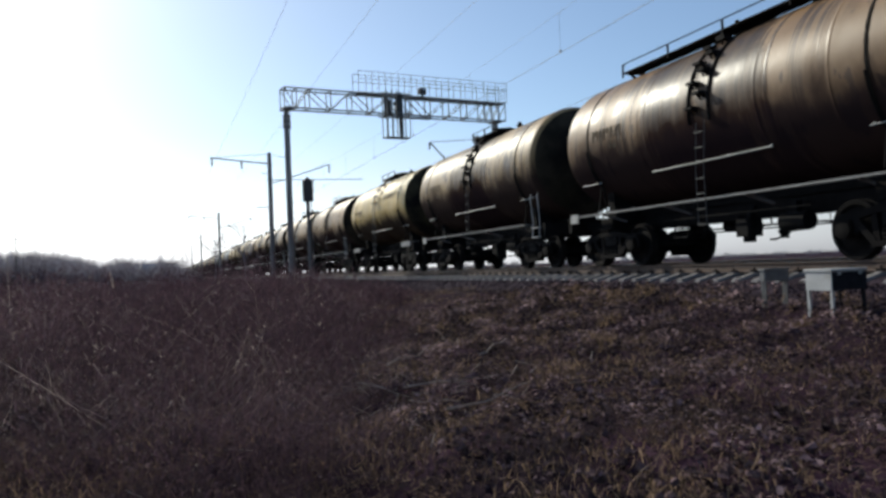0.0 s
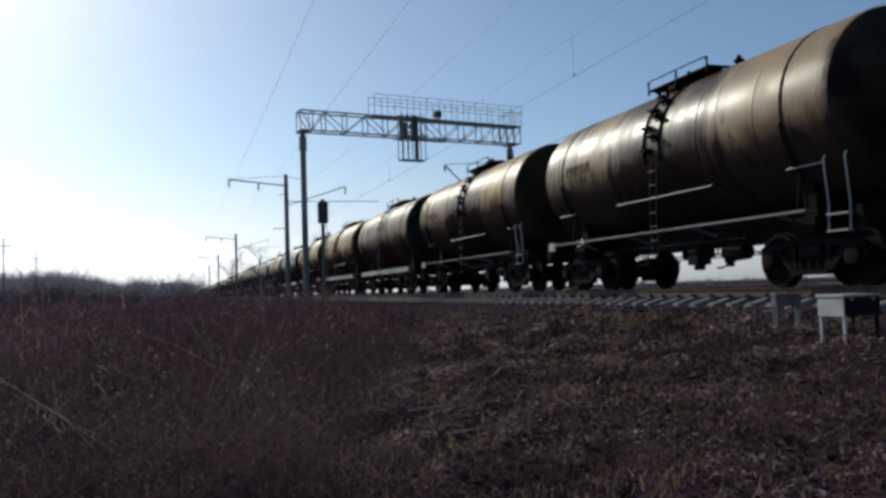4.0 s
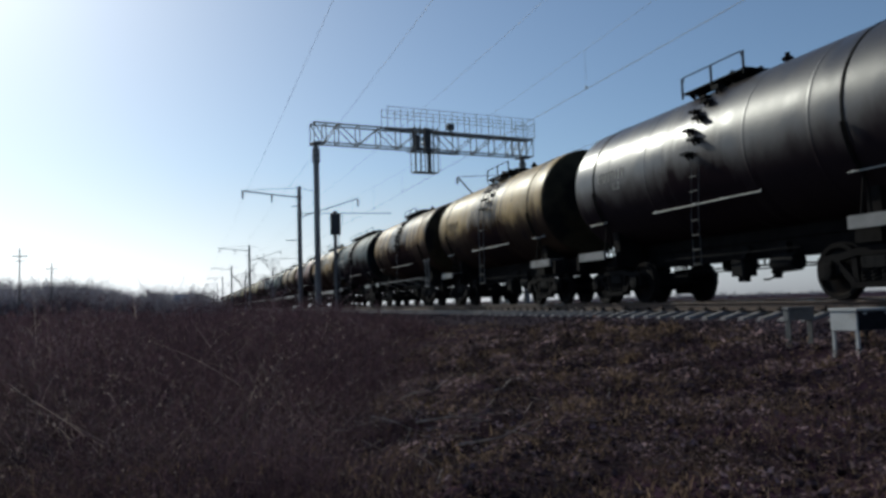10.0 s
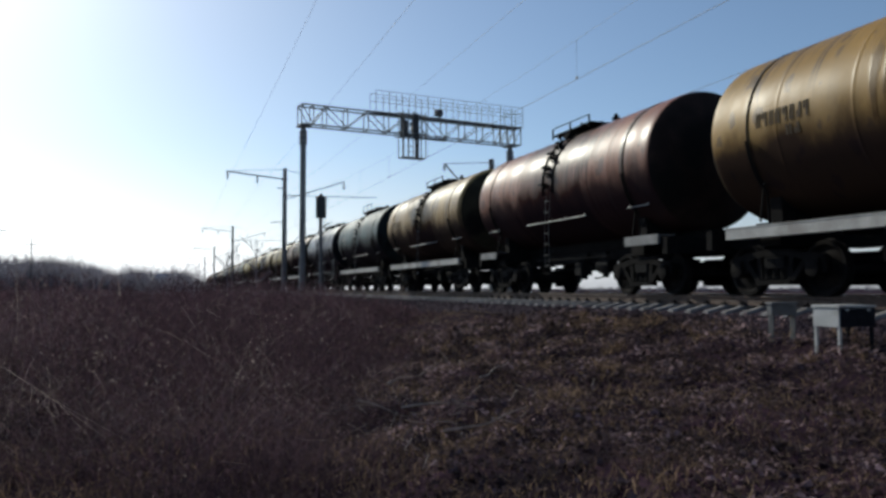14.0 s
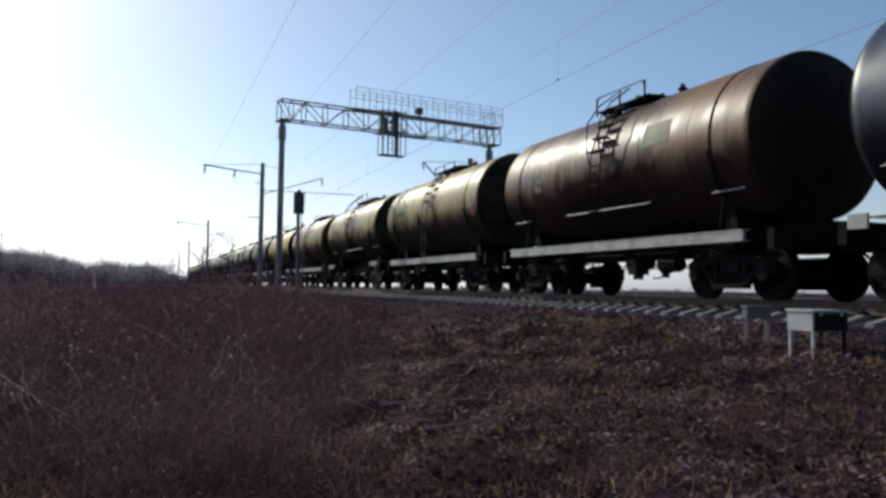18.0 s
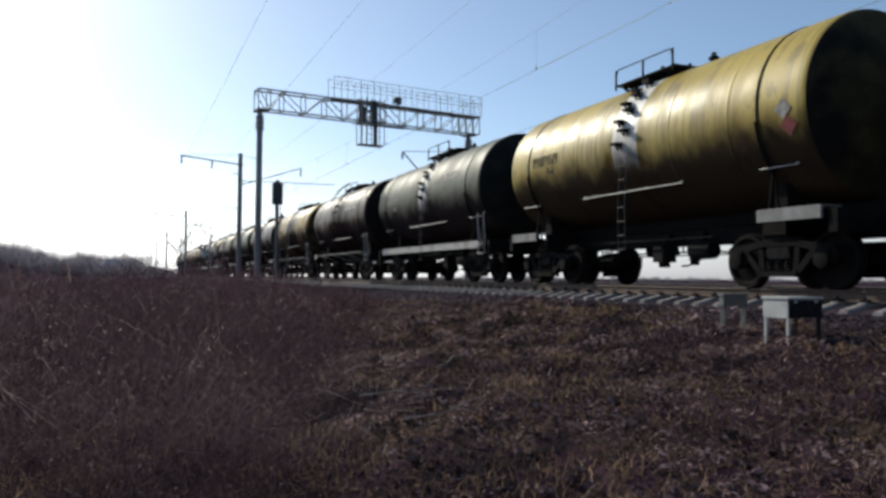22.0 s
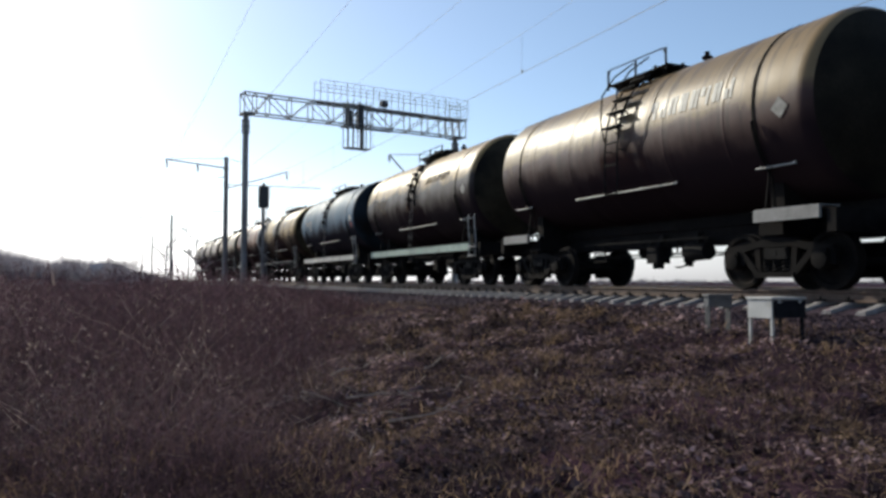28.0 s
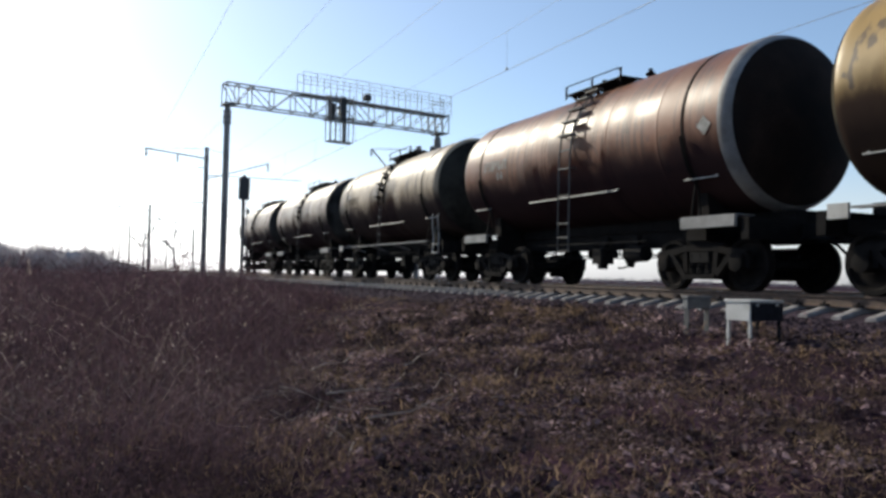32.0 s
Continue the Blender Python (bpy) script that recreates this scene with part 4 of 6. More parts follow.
# one row a wagon, in the order in which they pass: paint, spill strength and width, frame, ladder, platform, extras
OCHRE, BEIGE, OLIVE, BROWN = (0.36, 0.25, 0.10), (0.36, 0.28, 0.17), (0.29, 0.25, 0.125), (0.20, 0.115, 0.068)
TEAL = (0.10, 0.145, 0.15)
YELLOW = (0.45, 0.35, 0.16)
DARKLOW = (0.045, 0.030, 0.024)
TRAIN = [
    # number, colour, words, stain amount, stain width, style, ladder, platform, options
    (-2, BROWN, "rust-brown", 0.5, 1.8, "ledge", "steps", "short", {}),
    (-1, BROWN, "dark rust-brown", 0.6, 2.2, "ledge", "steps", "short", {}),
    (0, (0.27, 0.20, 0.125), "streaked brown-beige", 0.75, 1.8, "ledge", "steps", "long", {"num": "dark"}),
    (1, (0.34, 0.27, 0.16), "stained olive-beige", 0.8, 1.5, "ledge", "steps", "short", {"num": "dark"}),
    (2, (0.54, 0.45, 0.22), "clean pale yellow", 0.06, 0.3, "short", "full", "short", {"num": "dark", "big": "dark"}),
    (3, BEIGE, "grubby beige", 0.4, 1.2, "ledge", "steps", "short", {"num": "dark"}),
    (4, BEIGE, "beige", 0.4, 1.0, "ledge", "steps", "short", {"band": True}),
    (5, (0.34, 0.27, 0.17), "stained beige", 0.8, 1.8, "ledge", "steps", "short", {"num": "dark"}),
    (6, OCHRE, "ochre and black-streaked", 0.9, 1.6, "ledge", "steps", "short", {"num": "dark"}),
    (7, (0.22, 0.15, 0.085), "dull brown", 0.4, 1.2, "sill", "full", "short", {"patch": 2.0}),
    (8, (0.40, 0.31, 0.15), "dusty yellow", 0.45, 1.0, "sill", "steps", "short", {"num": "dark"}),
    (9, (0.41, 0.32, 0.15), "stained yellow", 0.6, 1.1, "short", "steps", "short", {"num": "dark"}),
    (10, (0.030, 0.030, 0.031), "tar-black", 0.2, 1.0, "sill", "full", "short", {"num": "white", "gloss": 0.36}),
    (11, (0.40, 0.33, 0.19), "pale yellow", 0.5, 1.0, "short", "steps", "tall", {"num": "dark", "letters": "NS"}),
    (12, (0.050, 0.049, 0.050), "dark grey", 0.3, 1.0, "short", "steps", "tall", {"num": "white", "gloss": 0.34}),
    (13, (0.40, 0.31, 0.15), "stained yellow", 0.8, 1.3, "short", "full", "tall", {"num": "dark"}),
    (14, (0.34, 0.23, 0.09), "ochre and oil-blackened", 0.9, 2.1, "ledge", "steps", "short", {"num": "dark"}),
    (15, (0.034, 0.066, 0.078), "dark teal", 0.7, 1.5, "short", "steps", "long", {"num": "bold", "gloss": 0.55}),
    (16, OCHRE, "mustard ochre", 0.6, 1.0, "sill", "full", "tall", {"num": "dark", "big": "bold"}),
    (17, (0.24, 0.12, 0.085), "rusty red-brown", 0.7, 2.0, "short", "steps", "short", {"rust": (0.16, 0.062, 0.04)}),
    (18, (0.36, 0.28, 0.15), "beige", 0.6, 1.4, "sill", "steps", "short", {"num": "dark"}),
    (19, TEAL, "faded teal", 0.35, 0.9, "sill", "steps", "tall", {"num": "white", "gloss": 0.52}),
    (20, (0.030, 0.046, 0.082), "dark blue", 0.3, 1.0, "ledge", "cage", "tall", {"num": "white", "big": "white", "gloss": 0.36}),
    (21, (0.18, 0.105, 0.055), "rusted brown", 0.75, 1.8, "sill", "cage", "tall", {"rust": (0.14, 0.07, 0.04), "num": "white", "patch": -2.7}),
    (22, (0.33, 0.28, 0.13), "olive-yellow", 0.45, 0.8, "sill", "full", "short", {"num": "dark", "sign": True}),
    (23, (0.32, 0.27, 0.14), "olive-beige", 0.6, 1.1, "short", "cage", "tall", {"num": "dark"}),
    (24, (0.38, 0.30, 0.15), "dusty yellow", 0.5, 0.8, "sill", "full", "short", {"num": "dark", "big": "bold", "sign": True}),
    (25, (0.42, 0.36, 0.135), "olive-yellow", 0.3, 0.5, "short", "steps", "tall", {"band": True, "num": "dark", "sign": True}),
    (26, (0.100, 0.118, 0.098), "dark olive-green", 0.35, 0.6, "sill", "steps", "tall", {"band": True, "num": "white", "big": "white", "gloss": 0.52}),
    (27, (0.062, 0.042, 0.034), "oil-black and brown", 0.6, 1.8, "ledge", "cage", "short", {"num": "white", "big": "bold", "gloss": 0.42}),
    (28, YELLOW, "bright yellow", 0.95, 1.3, "ledge", "full", "short", {"num": "dark", "sign": True}),
    (29, (0.075, 0.068, 0.062), "blackened grey", 0.6, 1.6, "short", "steps", "short", {"band": True}),
    (30, (0.095, 0.115, 0.075), "dull green", 0.8, 1.8, "short", "steps", "long", {"num": "white"}),
    (31, (0.21, 0.17, 0.105), "brown-olive", 0.4, 1.0, "short", "cage", "tall", {"low": (0.075, 0.035, 0.028), "low_z": 3.1, "big": "bold", "sign": True}),
    (32, (0.38, 0.30, 0.17), "beige above dark brown", 0.5, 1.1, "sill", "steps", "short", {"low": DARKLOW, "low_z": 3.3, "num": "dark", "big": "dark", "green_sill": True, "sign": True}),
    (33, (0.082, 0.142, 0.205), "faded blue", 0.12, 0.3, "sill", "steps", "short", {"num": "white", "sign": True, "gloss": 0.55}),
    (34, (0.40, 0.31, 0.16), "yellow and black-streaked", 0.9, 1.5, "ledge", "steps", "short", {"num": "dark"}),
    (35, (0.17, 0.088, 0.056), "rust-brown", 0.45, 0.9, "short", "full", "short", {"num": "white", "white_rim": True, "sign": True}),
    (36, (0.40, 0.36, 0.28), "dirty cream", 0.6, 1.2, "ledge", "steps", "short", {"num": "dark"}),
    (37, (0.42, 0.40, 0.36), "dirty pale grey", 0.55, 1.5, "short", "steps", "short", {}),
    (38, (0.42, 0.40, 0.36), "pale grey", 0.4, 1.0, "short", "steps", "short", {}),
]


# the tank ends get a darkened copy of the wagon's colour, as painted-in shade
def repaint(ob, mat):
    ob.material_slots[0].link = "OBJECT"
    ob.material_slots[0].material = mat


def train_at(t):
    """Where along y the train's reference wagon stands at t seconds: it slows from 52 to 41 km/h."""
    u = t / 10
    return 12.4928 + u * (-145.1675 + u * (-2.4475 + u * (5.1734 + u * (-0.6981 + u * (-0.2427 + u * 0.0526)))))


PROTOTYPES, WAGONS = {}, []
FRAME_WORDS = {"sill": "with a pale side sill", "short": "without side sills", "ledge": "with a narrow side ledge"}
for number, colour, words, amount, width, style, ladder, plat, opt in TRAIN:
    key = (style, ladder, plat)
    here = pose(TRACK_X, train_at(0) + WAGON * number, 0)
    if key in PROTOTYPES:
        wagon = copy_thing(PROTOTYPES[key], here)
    else:
        wagon = build_wagon(style, ladder, plat)
        PROTOTYPES[key] = wagon
        wagon.matrix_basis = here
    opt["frame"] = style
    WAGONS.append((number, wagon, opt))
    tagged(wagon, f"{words} railway tank wagon {FRAME_WORDS[style]}", "railway wagon", "tank wagons of the train")
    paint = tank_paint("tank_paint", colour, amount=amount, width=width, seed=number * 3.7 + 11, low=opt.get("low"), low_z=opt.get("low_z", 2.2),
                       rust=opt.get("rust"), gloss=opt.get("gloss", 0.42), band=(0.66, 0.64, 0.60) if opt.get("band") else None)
    # shade of the end put into the colour: a tenth of the wagon's paint
    shaded_end = material("shaded_end_paint", tuple(c * 0.10 + 0.007 for c in colour), 0.8, 0.0, 0.35, 1.6, 0.15, 30, (0.013, 0.011, 0.010), (0.45, 0.62), 0.08)
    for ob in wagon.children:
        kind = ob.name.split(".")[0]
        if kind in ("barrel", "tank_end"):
            repaint(ob, paint if kind == "barrel" else shaded_end)
        if kind == "side_sill" and opt.get("green_sill"):
            repaint(ob, SILL_GREEN)
for number, wagon, opt in WAGONS:
    if opt.get("num"):
        mat = {"white": LETTER_WHITE, "bold": LETTER_BOLD}.get(opt["num"], LETTER_DARK)
        lettering(wagon, 3.15, 177, 1.25, 0.26, 8, mat)
        lettering(wagon, 2.9, 187, 0.35, 0.18, 2, mat)
    if opt.get("big"):
        if opt["big"] == "bold":
            lettering(wagon, -2.3, 163, 2.3, 0.36, 8, LETTER_BOLD)
        else:
            lettering(wagon, -2.3, 162, 2.0, 0.25, 9, LETTER_WHITE if opt["big"] == "white" else LETTER_DARK)
    if opt.get("letters"):
        for k, g in enumerate(opt["letters"]):
            painted_letter(wagon, g, -1.75 - 0.95 * k, 160, 0.34, 0.42, LETTER_DARK, "dark painted capital letter")
    if opt.get("sign"):
        diamond(wagon, -4.50, 184, 0.17, LETTER_BOLD if number == 33 else LETTER_WHITE, "hazard_sign", "faded white diamond sign")
        if number in (22, 25, 33):
            diamond(wagon, -4.58, 194, 0.17, SIGN_RED, "hazard_mark", "faded red mark")
    if opt.get("patch"):
        s = Shape()
        for k in range(6):
            for j in (0, 1):
                a, z = on_tank(156 + 3.6 * k, 0.008)
                s.v.append((a, opt["patch"] + j * 0.9, z))
        s.f = [(2 * k, 2 * k + 1, 2 * k + 3, 2 * k + 2) for k in range(5)]
        part("paint_patch", s, PATCH_GREEN, wagon, "square patch of dull green paint")
    if number in (1, 8, 18, 24, 28, 31, 32, 34, 36):
        skin = [c for c in wagon.children if c.name.startswith("barrel")][0].material_slots[0].material
        part("end_ring", end_ring_shape(), skin, wagon, "painted ring round the tank end")
    if opt.get("white_rim"):
        part("end_ring", end_ring_shape(), SILL_GREY, wagon, "pale ring round the tank end")
    if number in (0, 1, 3, 5, 6, 14, 20, 26, 27, 28, 32, 33, 34, 36):
        grab_irons(wagon, -1, RAIL_WHITE)

# ---- signal gantry over the tracks ----
GXL, GXR, GZB, GZT = 6.30, 19.16, 8.74, 9.78
GANTRY = pose(6.10, 41.22, 0, 0, 0, 9.1) @ pose(-6.10, 0, 0)


def gantry():
    g = thing("signal_gantry", GANTRY, "lattice steel signal gantry on two concrete posts", "signal gantry")
    for x, r in ((GXL, 0.15), (GXR, 0.16)):
        part("post", Shape().lathe([(-1.9, r * 1.15), (GZB - 1.0, r), (GZB - 1.0, r * 1.3), (GZB - 0.35, r * 1.25), (GZB - 0.35, r * 0.9), (GZB, r * 0.9)], "z", (x, 0, 0), 18), POLE_CONCRETE, g, "round concrete post")
        part("post_cap", Shape().box((x, 0, GZB - 0.06), (0.5, 0.8, 0.08)), GALVANISED, g)
        for z in (GZB - 1.0, GZB - 0.7, GZB - 0.4):
            part("clamp", Shape().lathe([(z - 0.04, r * 1.42), (z + 0.04, r * 1.42)], "z", (x, 0, 0), 14), GALVANISED, g)
    x0, x1 = 6.10, 19.72
    stations = [x0, x0 + 0.65, x0 + 1.35] + [x0 + 1.35 + (x1 - x0 - 1.35 - 1.5) * k / 9 for k in range(1, 10)] + [x1 - 1.0, x1 - 0.5, x1]
    for sy in (-0.35, 0.35):
        for z in (GZB, GZT):
            part("chord", Shape().bar((x0, sy, z), (x1, sy, z), 0.065, 0.07), GALVANISED, g)
        for i, x in enumerate(stations):
            part("upright", Shape().bar((x, sy, GZB), (x, sy, GZT), 0.045), GALVANISED, g)
            if i + 1 < len(stations):
                xn = stations[i + 1]
                a, b = ((x, GZB), (xn, GZT)) if (i % 2 if i < 7 else i > 7) else ((x, GZT), (xn, GZB))
                part("diagonal", Shape().bar((a[0], sy, a[1]), (b[0], sy, b[1]), 0.04), GALVANISED, g)
    for x in stations:
        for z in (GZB, GZT):
            part("crossbar", Shape().bar((x, -0.35, z), (x, 0.35, z), 0.04), GALVANISED, g)
    # plank walkway with a high rail
    w0, w1, rt = 10.25, 19.82, 10.97
    for y in (-0.25, 0.0, 0.25):
        part("plank", Shape().box(((w0 + w1) / 2, y, GZT + 0.055), (w1 - w0, 0.13, 0.03)), WOOD_POLE, g)
    for sy in (-0.42, 0.42):
        n = 12
        for i in range(n + 1):
            x = w0 + (w1 - w0) * i / n
            part("rail_post", Shape().bar((x, sy, GZT), (x, sy, rt), 0.024), GALVANISED, g)
        for z in (rt, rt - 0.42):
            part("guard_rail", Shape().bar((w0, sy, z), (w1, sy, z), 0.024), GALVANISED, g)
    for i in range(5):
        z = GZT + 0.15 + i * 0.2
        part("end_rung", Shape().bar((w1, -0.42, z), (w1, 0.42, z), 0.024).bar((w1 - 0.9, 0.42, z), (w1, 0.42, z), 0.024), GALVANISED, g)
    return g


gantry()


def hanging_signal():
    s = thing("hanging_signal", GANTRY, "black colour-light signal in a steel service cage under the gantry", "signal")
    x0, x1, zb = 11.62, 13.02, 7.34
    for x in (x0, x0 + 0.32, x0 + 0.62, x1 - 0.28, x1):
        for y in (-0.95, -0.40):
            part("cage_bar", Shape().bar((x, y, zb), (x, y, GZT + 0.15), 0.04), GALVANISED, s)
    for z in (zb, GZB - 0.25, GZB - 0.05, GZT - 0.05):
        for y in (-0.95, -0.40):
            part("cage_ring", Shape().bar((x0 - (0.25 if z > zb else 0), y, z), (x1, y, z), 0.045), GALVANISED, s)
        for x in (x0, x1):
            part("cage_ring", Shape().bar((x, -0.95, z), (x, -0.40, z), 0.045), GALVANISED, s)
    for k in range(8):
        part("rung", Shape().bar((x0 + 0.32, -0.95, zb + 0.3 * k), (x0 + 0.62, -0.95, zb + 0.3 * k), 0.03), GALVANISED, s)
    part("service_floor", Shape().box((13.7, -0.67, GZB - 0.22), (1.5, 0.5, 0.05)), GALVANISED, s)
    part("cage_floor", Shape().box(((x0 + x1) / 2, -0.67, zb), (x1 - x0, 0.55, 0.04)), GALVANISED, s)
    hx = x0 + 0.92
    head = part("signal_head", Shape().box((hx, -0.62, GZB + 0.42), (0.40, 0.26, 1.45), None, 0.06), BLACK_PAINT, s, "black signal head")
    part("lower_head", Shape().box((hx + 0.1, -0.62, zb + 0.72), (0.20, 0.22, 1.3), None, 0.05), BLACK_PAINT, s, "slim lower part of the signal")
    for k in range(4):
        part("hood", Shape().lathe([(0.0, 0.13), (0.30, 0.14), (0.30, 0.12), (0.02, 0.11)], "y", (hx, -0.49, GZB - 0.05 + k * 0.34), 12), BLACK_PAINT, head)
    part("cable_duct", Shape().box((x0 + 0.12, -0.50, GZB + 0.30), (0.10, 0.10, 1.2)).box((x0 + 0.42, -0.45, GZB + 0.3), (0.16, 0.08, 0.9)), BLACK_PAINT, s)
    part("lamp_case", Shape().box((14.15, -0.35, GZT + 0.34), (0.42, 0.34, 0.34), None, 0.05).bar((14.15, -0.35, GZT), (14.15, -0.35, GZT + 0.2), 0.08), BLACK_PAINT, s)


hanging_signal()

# ---- masts, brackets and wires of the overhead line ----


def insulator(s_parent, x, y, z, down=True, n=4):
    sh = Shape()
    d = -1 if down else 1
    prof = [(0, 0.02)]
    for k in range(n):
        a = d * (0.06 + 0.13 * k)
        prof += [(a, 0.03), (a + d * 0.02, 0.11), (a + d * 0.05, 0.10), (a + d * 0.07, 0.03)]
    prof += [(d * (0.1 + 0.13 * n), 0.02)]
    if down:
        prof = prof[::-1]
    sh.lathe([(a, r) for a, r in prof], "z", (x, y, z), 10)
    return part("insulator", sh, PORCELAIN, s_parent)


def line_mast(y, x=7.8, top=9.29):
    """A concrete mast with a feeder arm on its outer side and a cantilever over the track."""
    m = thing("line_mast", pose(x, y, 0), "round concrete overhead-line mast with steel brackets", "mast", "overhead-line masts")
    part("pole", Shape().lathe([(-2.2, 0.215), (top, 0.15), (top, 0.0)], "z", (0, 0, 0), 18), POLE_CONCRETE, m, "tapered concrete pole")
    for z in (top - 0.85, top - 2.1, 4.35):
        part("clamp", Shape().lathe([(-0.05, 0.2), (0.05, 0.2)], "z", (0, 0, z), 14), GALVANISED, m)
    part("feeder_arm", Shape().bar((0.1, 0, top - 0.85), (-4.3, 0, top - 0.42), 0.09, 0.09), GALVANISED, m)
    part("stay_rod", Shape().tube([(0.0, 0, top - 0.12), (-2.4, 0, top - 0.25), (-4.25, 0, top - 0.40)], 0.018, 5), GALVANISED, m)
    part("stay_rod", Shape().tube([(0.0, 0, top - 0.12), (1.25, 0, top - 0.35)], 0.018, 5), GALVANISED, m)
    for xx, zz in ((-4.2, top - 0.46), (-2.05, top - 0.66)):
        insulator(m, xx, 0, zz)
    part("cantilever", Shape().bar((0.1, 0, top - 2.35), (4.6, 0, top - 0.85), 0.07, 0.07), GALVANISED, m)
    insulator(m, 4.55, 0, top - 0.90)
    part("registration_arm", Shape().tube([(0.15, 0, top - 2.05), (7.2, 0, top - 2.0)], 0.03, 6), GALVANISED, m)
    part("drop_rod", Shape().tube([(3.3, 0, top - 2.0), (3.3, 0, 6.35)], 0.015, 5), GALVANISED, m)
    part("low_bracket", Shape().bar((-1.05, 0, 5.15), (0.15, 0, 5.20), 0.06), GALVANISED, m)
    part("low_bracket", Shape().bar((-0.6, 0, 7.75), (0.1, 0, 7.75), 0.05), GALVANISED, m)
    return m


first_mast = line_mast(60.3)
for k in range(1, 9):
    copy_thing(first_mast, pose(7.8, 60.3 + 58 * k, 0, 0, 0, 0.4 * (-1) ** k))
copy_thing(first_mast, pose(7.8, 2.3 - 12, 0))


def far_mast(y):
    m = thing("far_mast", pose(18.9, y, 0), "concrete overhead-line mast behind the train with a short cantilever", "mast", "masts behind the tracks")
    part("pole", Shape().lathe([(-2.0, 0.21), (8.32, 0.17), (8.32, 0.0)], "z", (0, 0, 0), 16), POLE_CONCRETE, m)
    part("cantilever", Shape().bar((0, 0, 4.6), (-3.15, 0, 7.9), 0.07), GALVANISED, m)
    part("tie_rod", Shape().tube([(0, 0, 8.12), (-1.6, 0, 8.0), (-3.1, 0, 7.9)], 0.022, 5), GALVANISED, m)
    insulator(m, -3.15, 0, 7.88, True, 3)
    return m


fm = far_mast(46.0)
for k in range(1, 5):
    copy_thing(fm, pose(18.9, 46.0 + 58 * k, 0))


def wire(x, z, sag, r, name, label, spans=9, y0=-56.0, node=60.3):
    """A wire hung from mast to mast."""
    pts = []
    for i in range(spans):
        for k in range(10):
            u = k / 10
            pts.append((x, node - 116 + 58 * (i + u), z - 4 * sag * u * (1 - u)))
    w = thing(name, pose(0, 0, 0), label, "wire", "overhead wires")
    part("strand", Shape().tube(pts, r, 5), COPPER, w)
    return w


contact = wire(11.144, 6.30, 0.02, 0.008, "contact_wire", "thin copper contact wire over the track")
for i in range(40):
    y = 6 + 7.2 * i
    u = ((y - 60.3) % 58) / 58
    drop = Shape().tube([(11.144, y, 6.30), (11.144, y, 8.10 - 4 * 0.75 * u * (1 - u))], 0.004, 4)
    drop.box((11.144, y, 6.33), (0.04, 0.07, 0.06))
    part("dropper", drop, COPPER, contact)
wire(11.144, 8.10, 0.75, 0.004, "messenger_wire", "thin steel carrying cable above the contact wire")
wire(15.25, 6.30, 0.02, 0.008, "contact_wire", "thin copper contact wire over the second track")
wire(9.40, 8.60, 0.25, 0.005, "feeder_wire", "thin feeder wire beside the masts")
wire(5.75, 7.75, 0.25, 0.0055, "feeder_wire", "thin feeder wire hung from the mast arms")
wire(3.60, 8.25, 0.25, 0.0055, "feeder_wire", "thin feeder wire hung from the ends of the mast arms")


def track_signal():
    y = 38.5
    s = thing("track_signal", pose(6.78, y, 0), "black colour-light signal on a slim steel post", "signal")
    part("post", Shape().lathe([(-1.3, 0.085), (3.7, 0.075), (3.7, 0.0)], "z", (0, 0, 0), 12), GALVANISED, s)
    part("base_plate", Shape().box((0, 0, -0.55), (0.5, 0.5, 0.25), None, 0.04), CONCRETE, s)
    head = part("signal_head", Shape().box((0, 0, 4.15), (0.50, 0.30, 1.08), None, 0.07), BLACK_PAINT, s, "black signal head")
    for z in (3.82, 4.15, 4.48):
        part("hood", Shape().lathe([(0.0, 0.12), (0.28, 0.13), (0.28, 0.11), (0.02, 0.10)], "y", (0, 0.15, z), 12), BLACK_PAINT, head)
    part("finial", Shape().lathe([(4.69, 0.10), (4.75, 0.10), (4.82, 0.03)], "z", (0, 0, 0), 8), BLACK_PAINT, s)
    part("ladder", Shape().bar((-0.12, -0.30, -0.5), (-0.12, -0.18, 3.6), 0.03).bar((0.12, -0.30, -0.5), (0.12, -0.18, 3.6), 0.03), GALVANISED, s)


track_signal()


def relay_box(x, y, size, top, name, label, turn=0.0, leg=0.035, paint=None, door=False):
    paint = paint or BOX_GREY
    g = float(ground_z(x, y))
    b = thing(name, pose(x, y, 0, 0, 0, turn), label, "trackside box")
    w, d, h = size
    body = part("case", Shape().box((0, 0, top - h / 2), (w, d, h), None, 0.012), paint, b)
    part("lid", Shape().box((0, 0, top + 0.012), (w + 0.03, d + 0.03, 0.03), None, 0.008), paint, b)
    # a dark panel and dark legs stand in for the box's shaded side
    if door:
        part("door", Shape().box((0, -d / 2 - 0.004, top - h / 2 - 0.004), (w - 0.012, 0.012, h - 0.012), None, 0.004), BOX_SHADE, b, "dark panel painted for the shade on this face")
    for sx in (-1, 1):
        part("hinge", Shape().box((sx * w * 0.3, -d / 2 - 0.008, top - 0.03), (0.05, 0.016, 0.03)), paint, b)
    for sx in (-1, 1):
        for sy in (-1, 1):
            part("leg", Shape().bar((sx * (w / 2 - 0.03), sy * (d / 2 - 0.03), top - h), (sx * (w / 2 - 0.03), sy * (d / 2 - 0.03), g - 0.25), leg), paint if sx < 0 or not door else BOX_SHADE, b)
    return b


relay_box(7.82, 7.58, (0.55, 0.42, 0.235), -0.09, "relay_box", "pale grey relay box with a dark shade panel on four legs", 0, door=True)
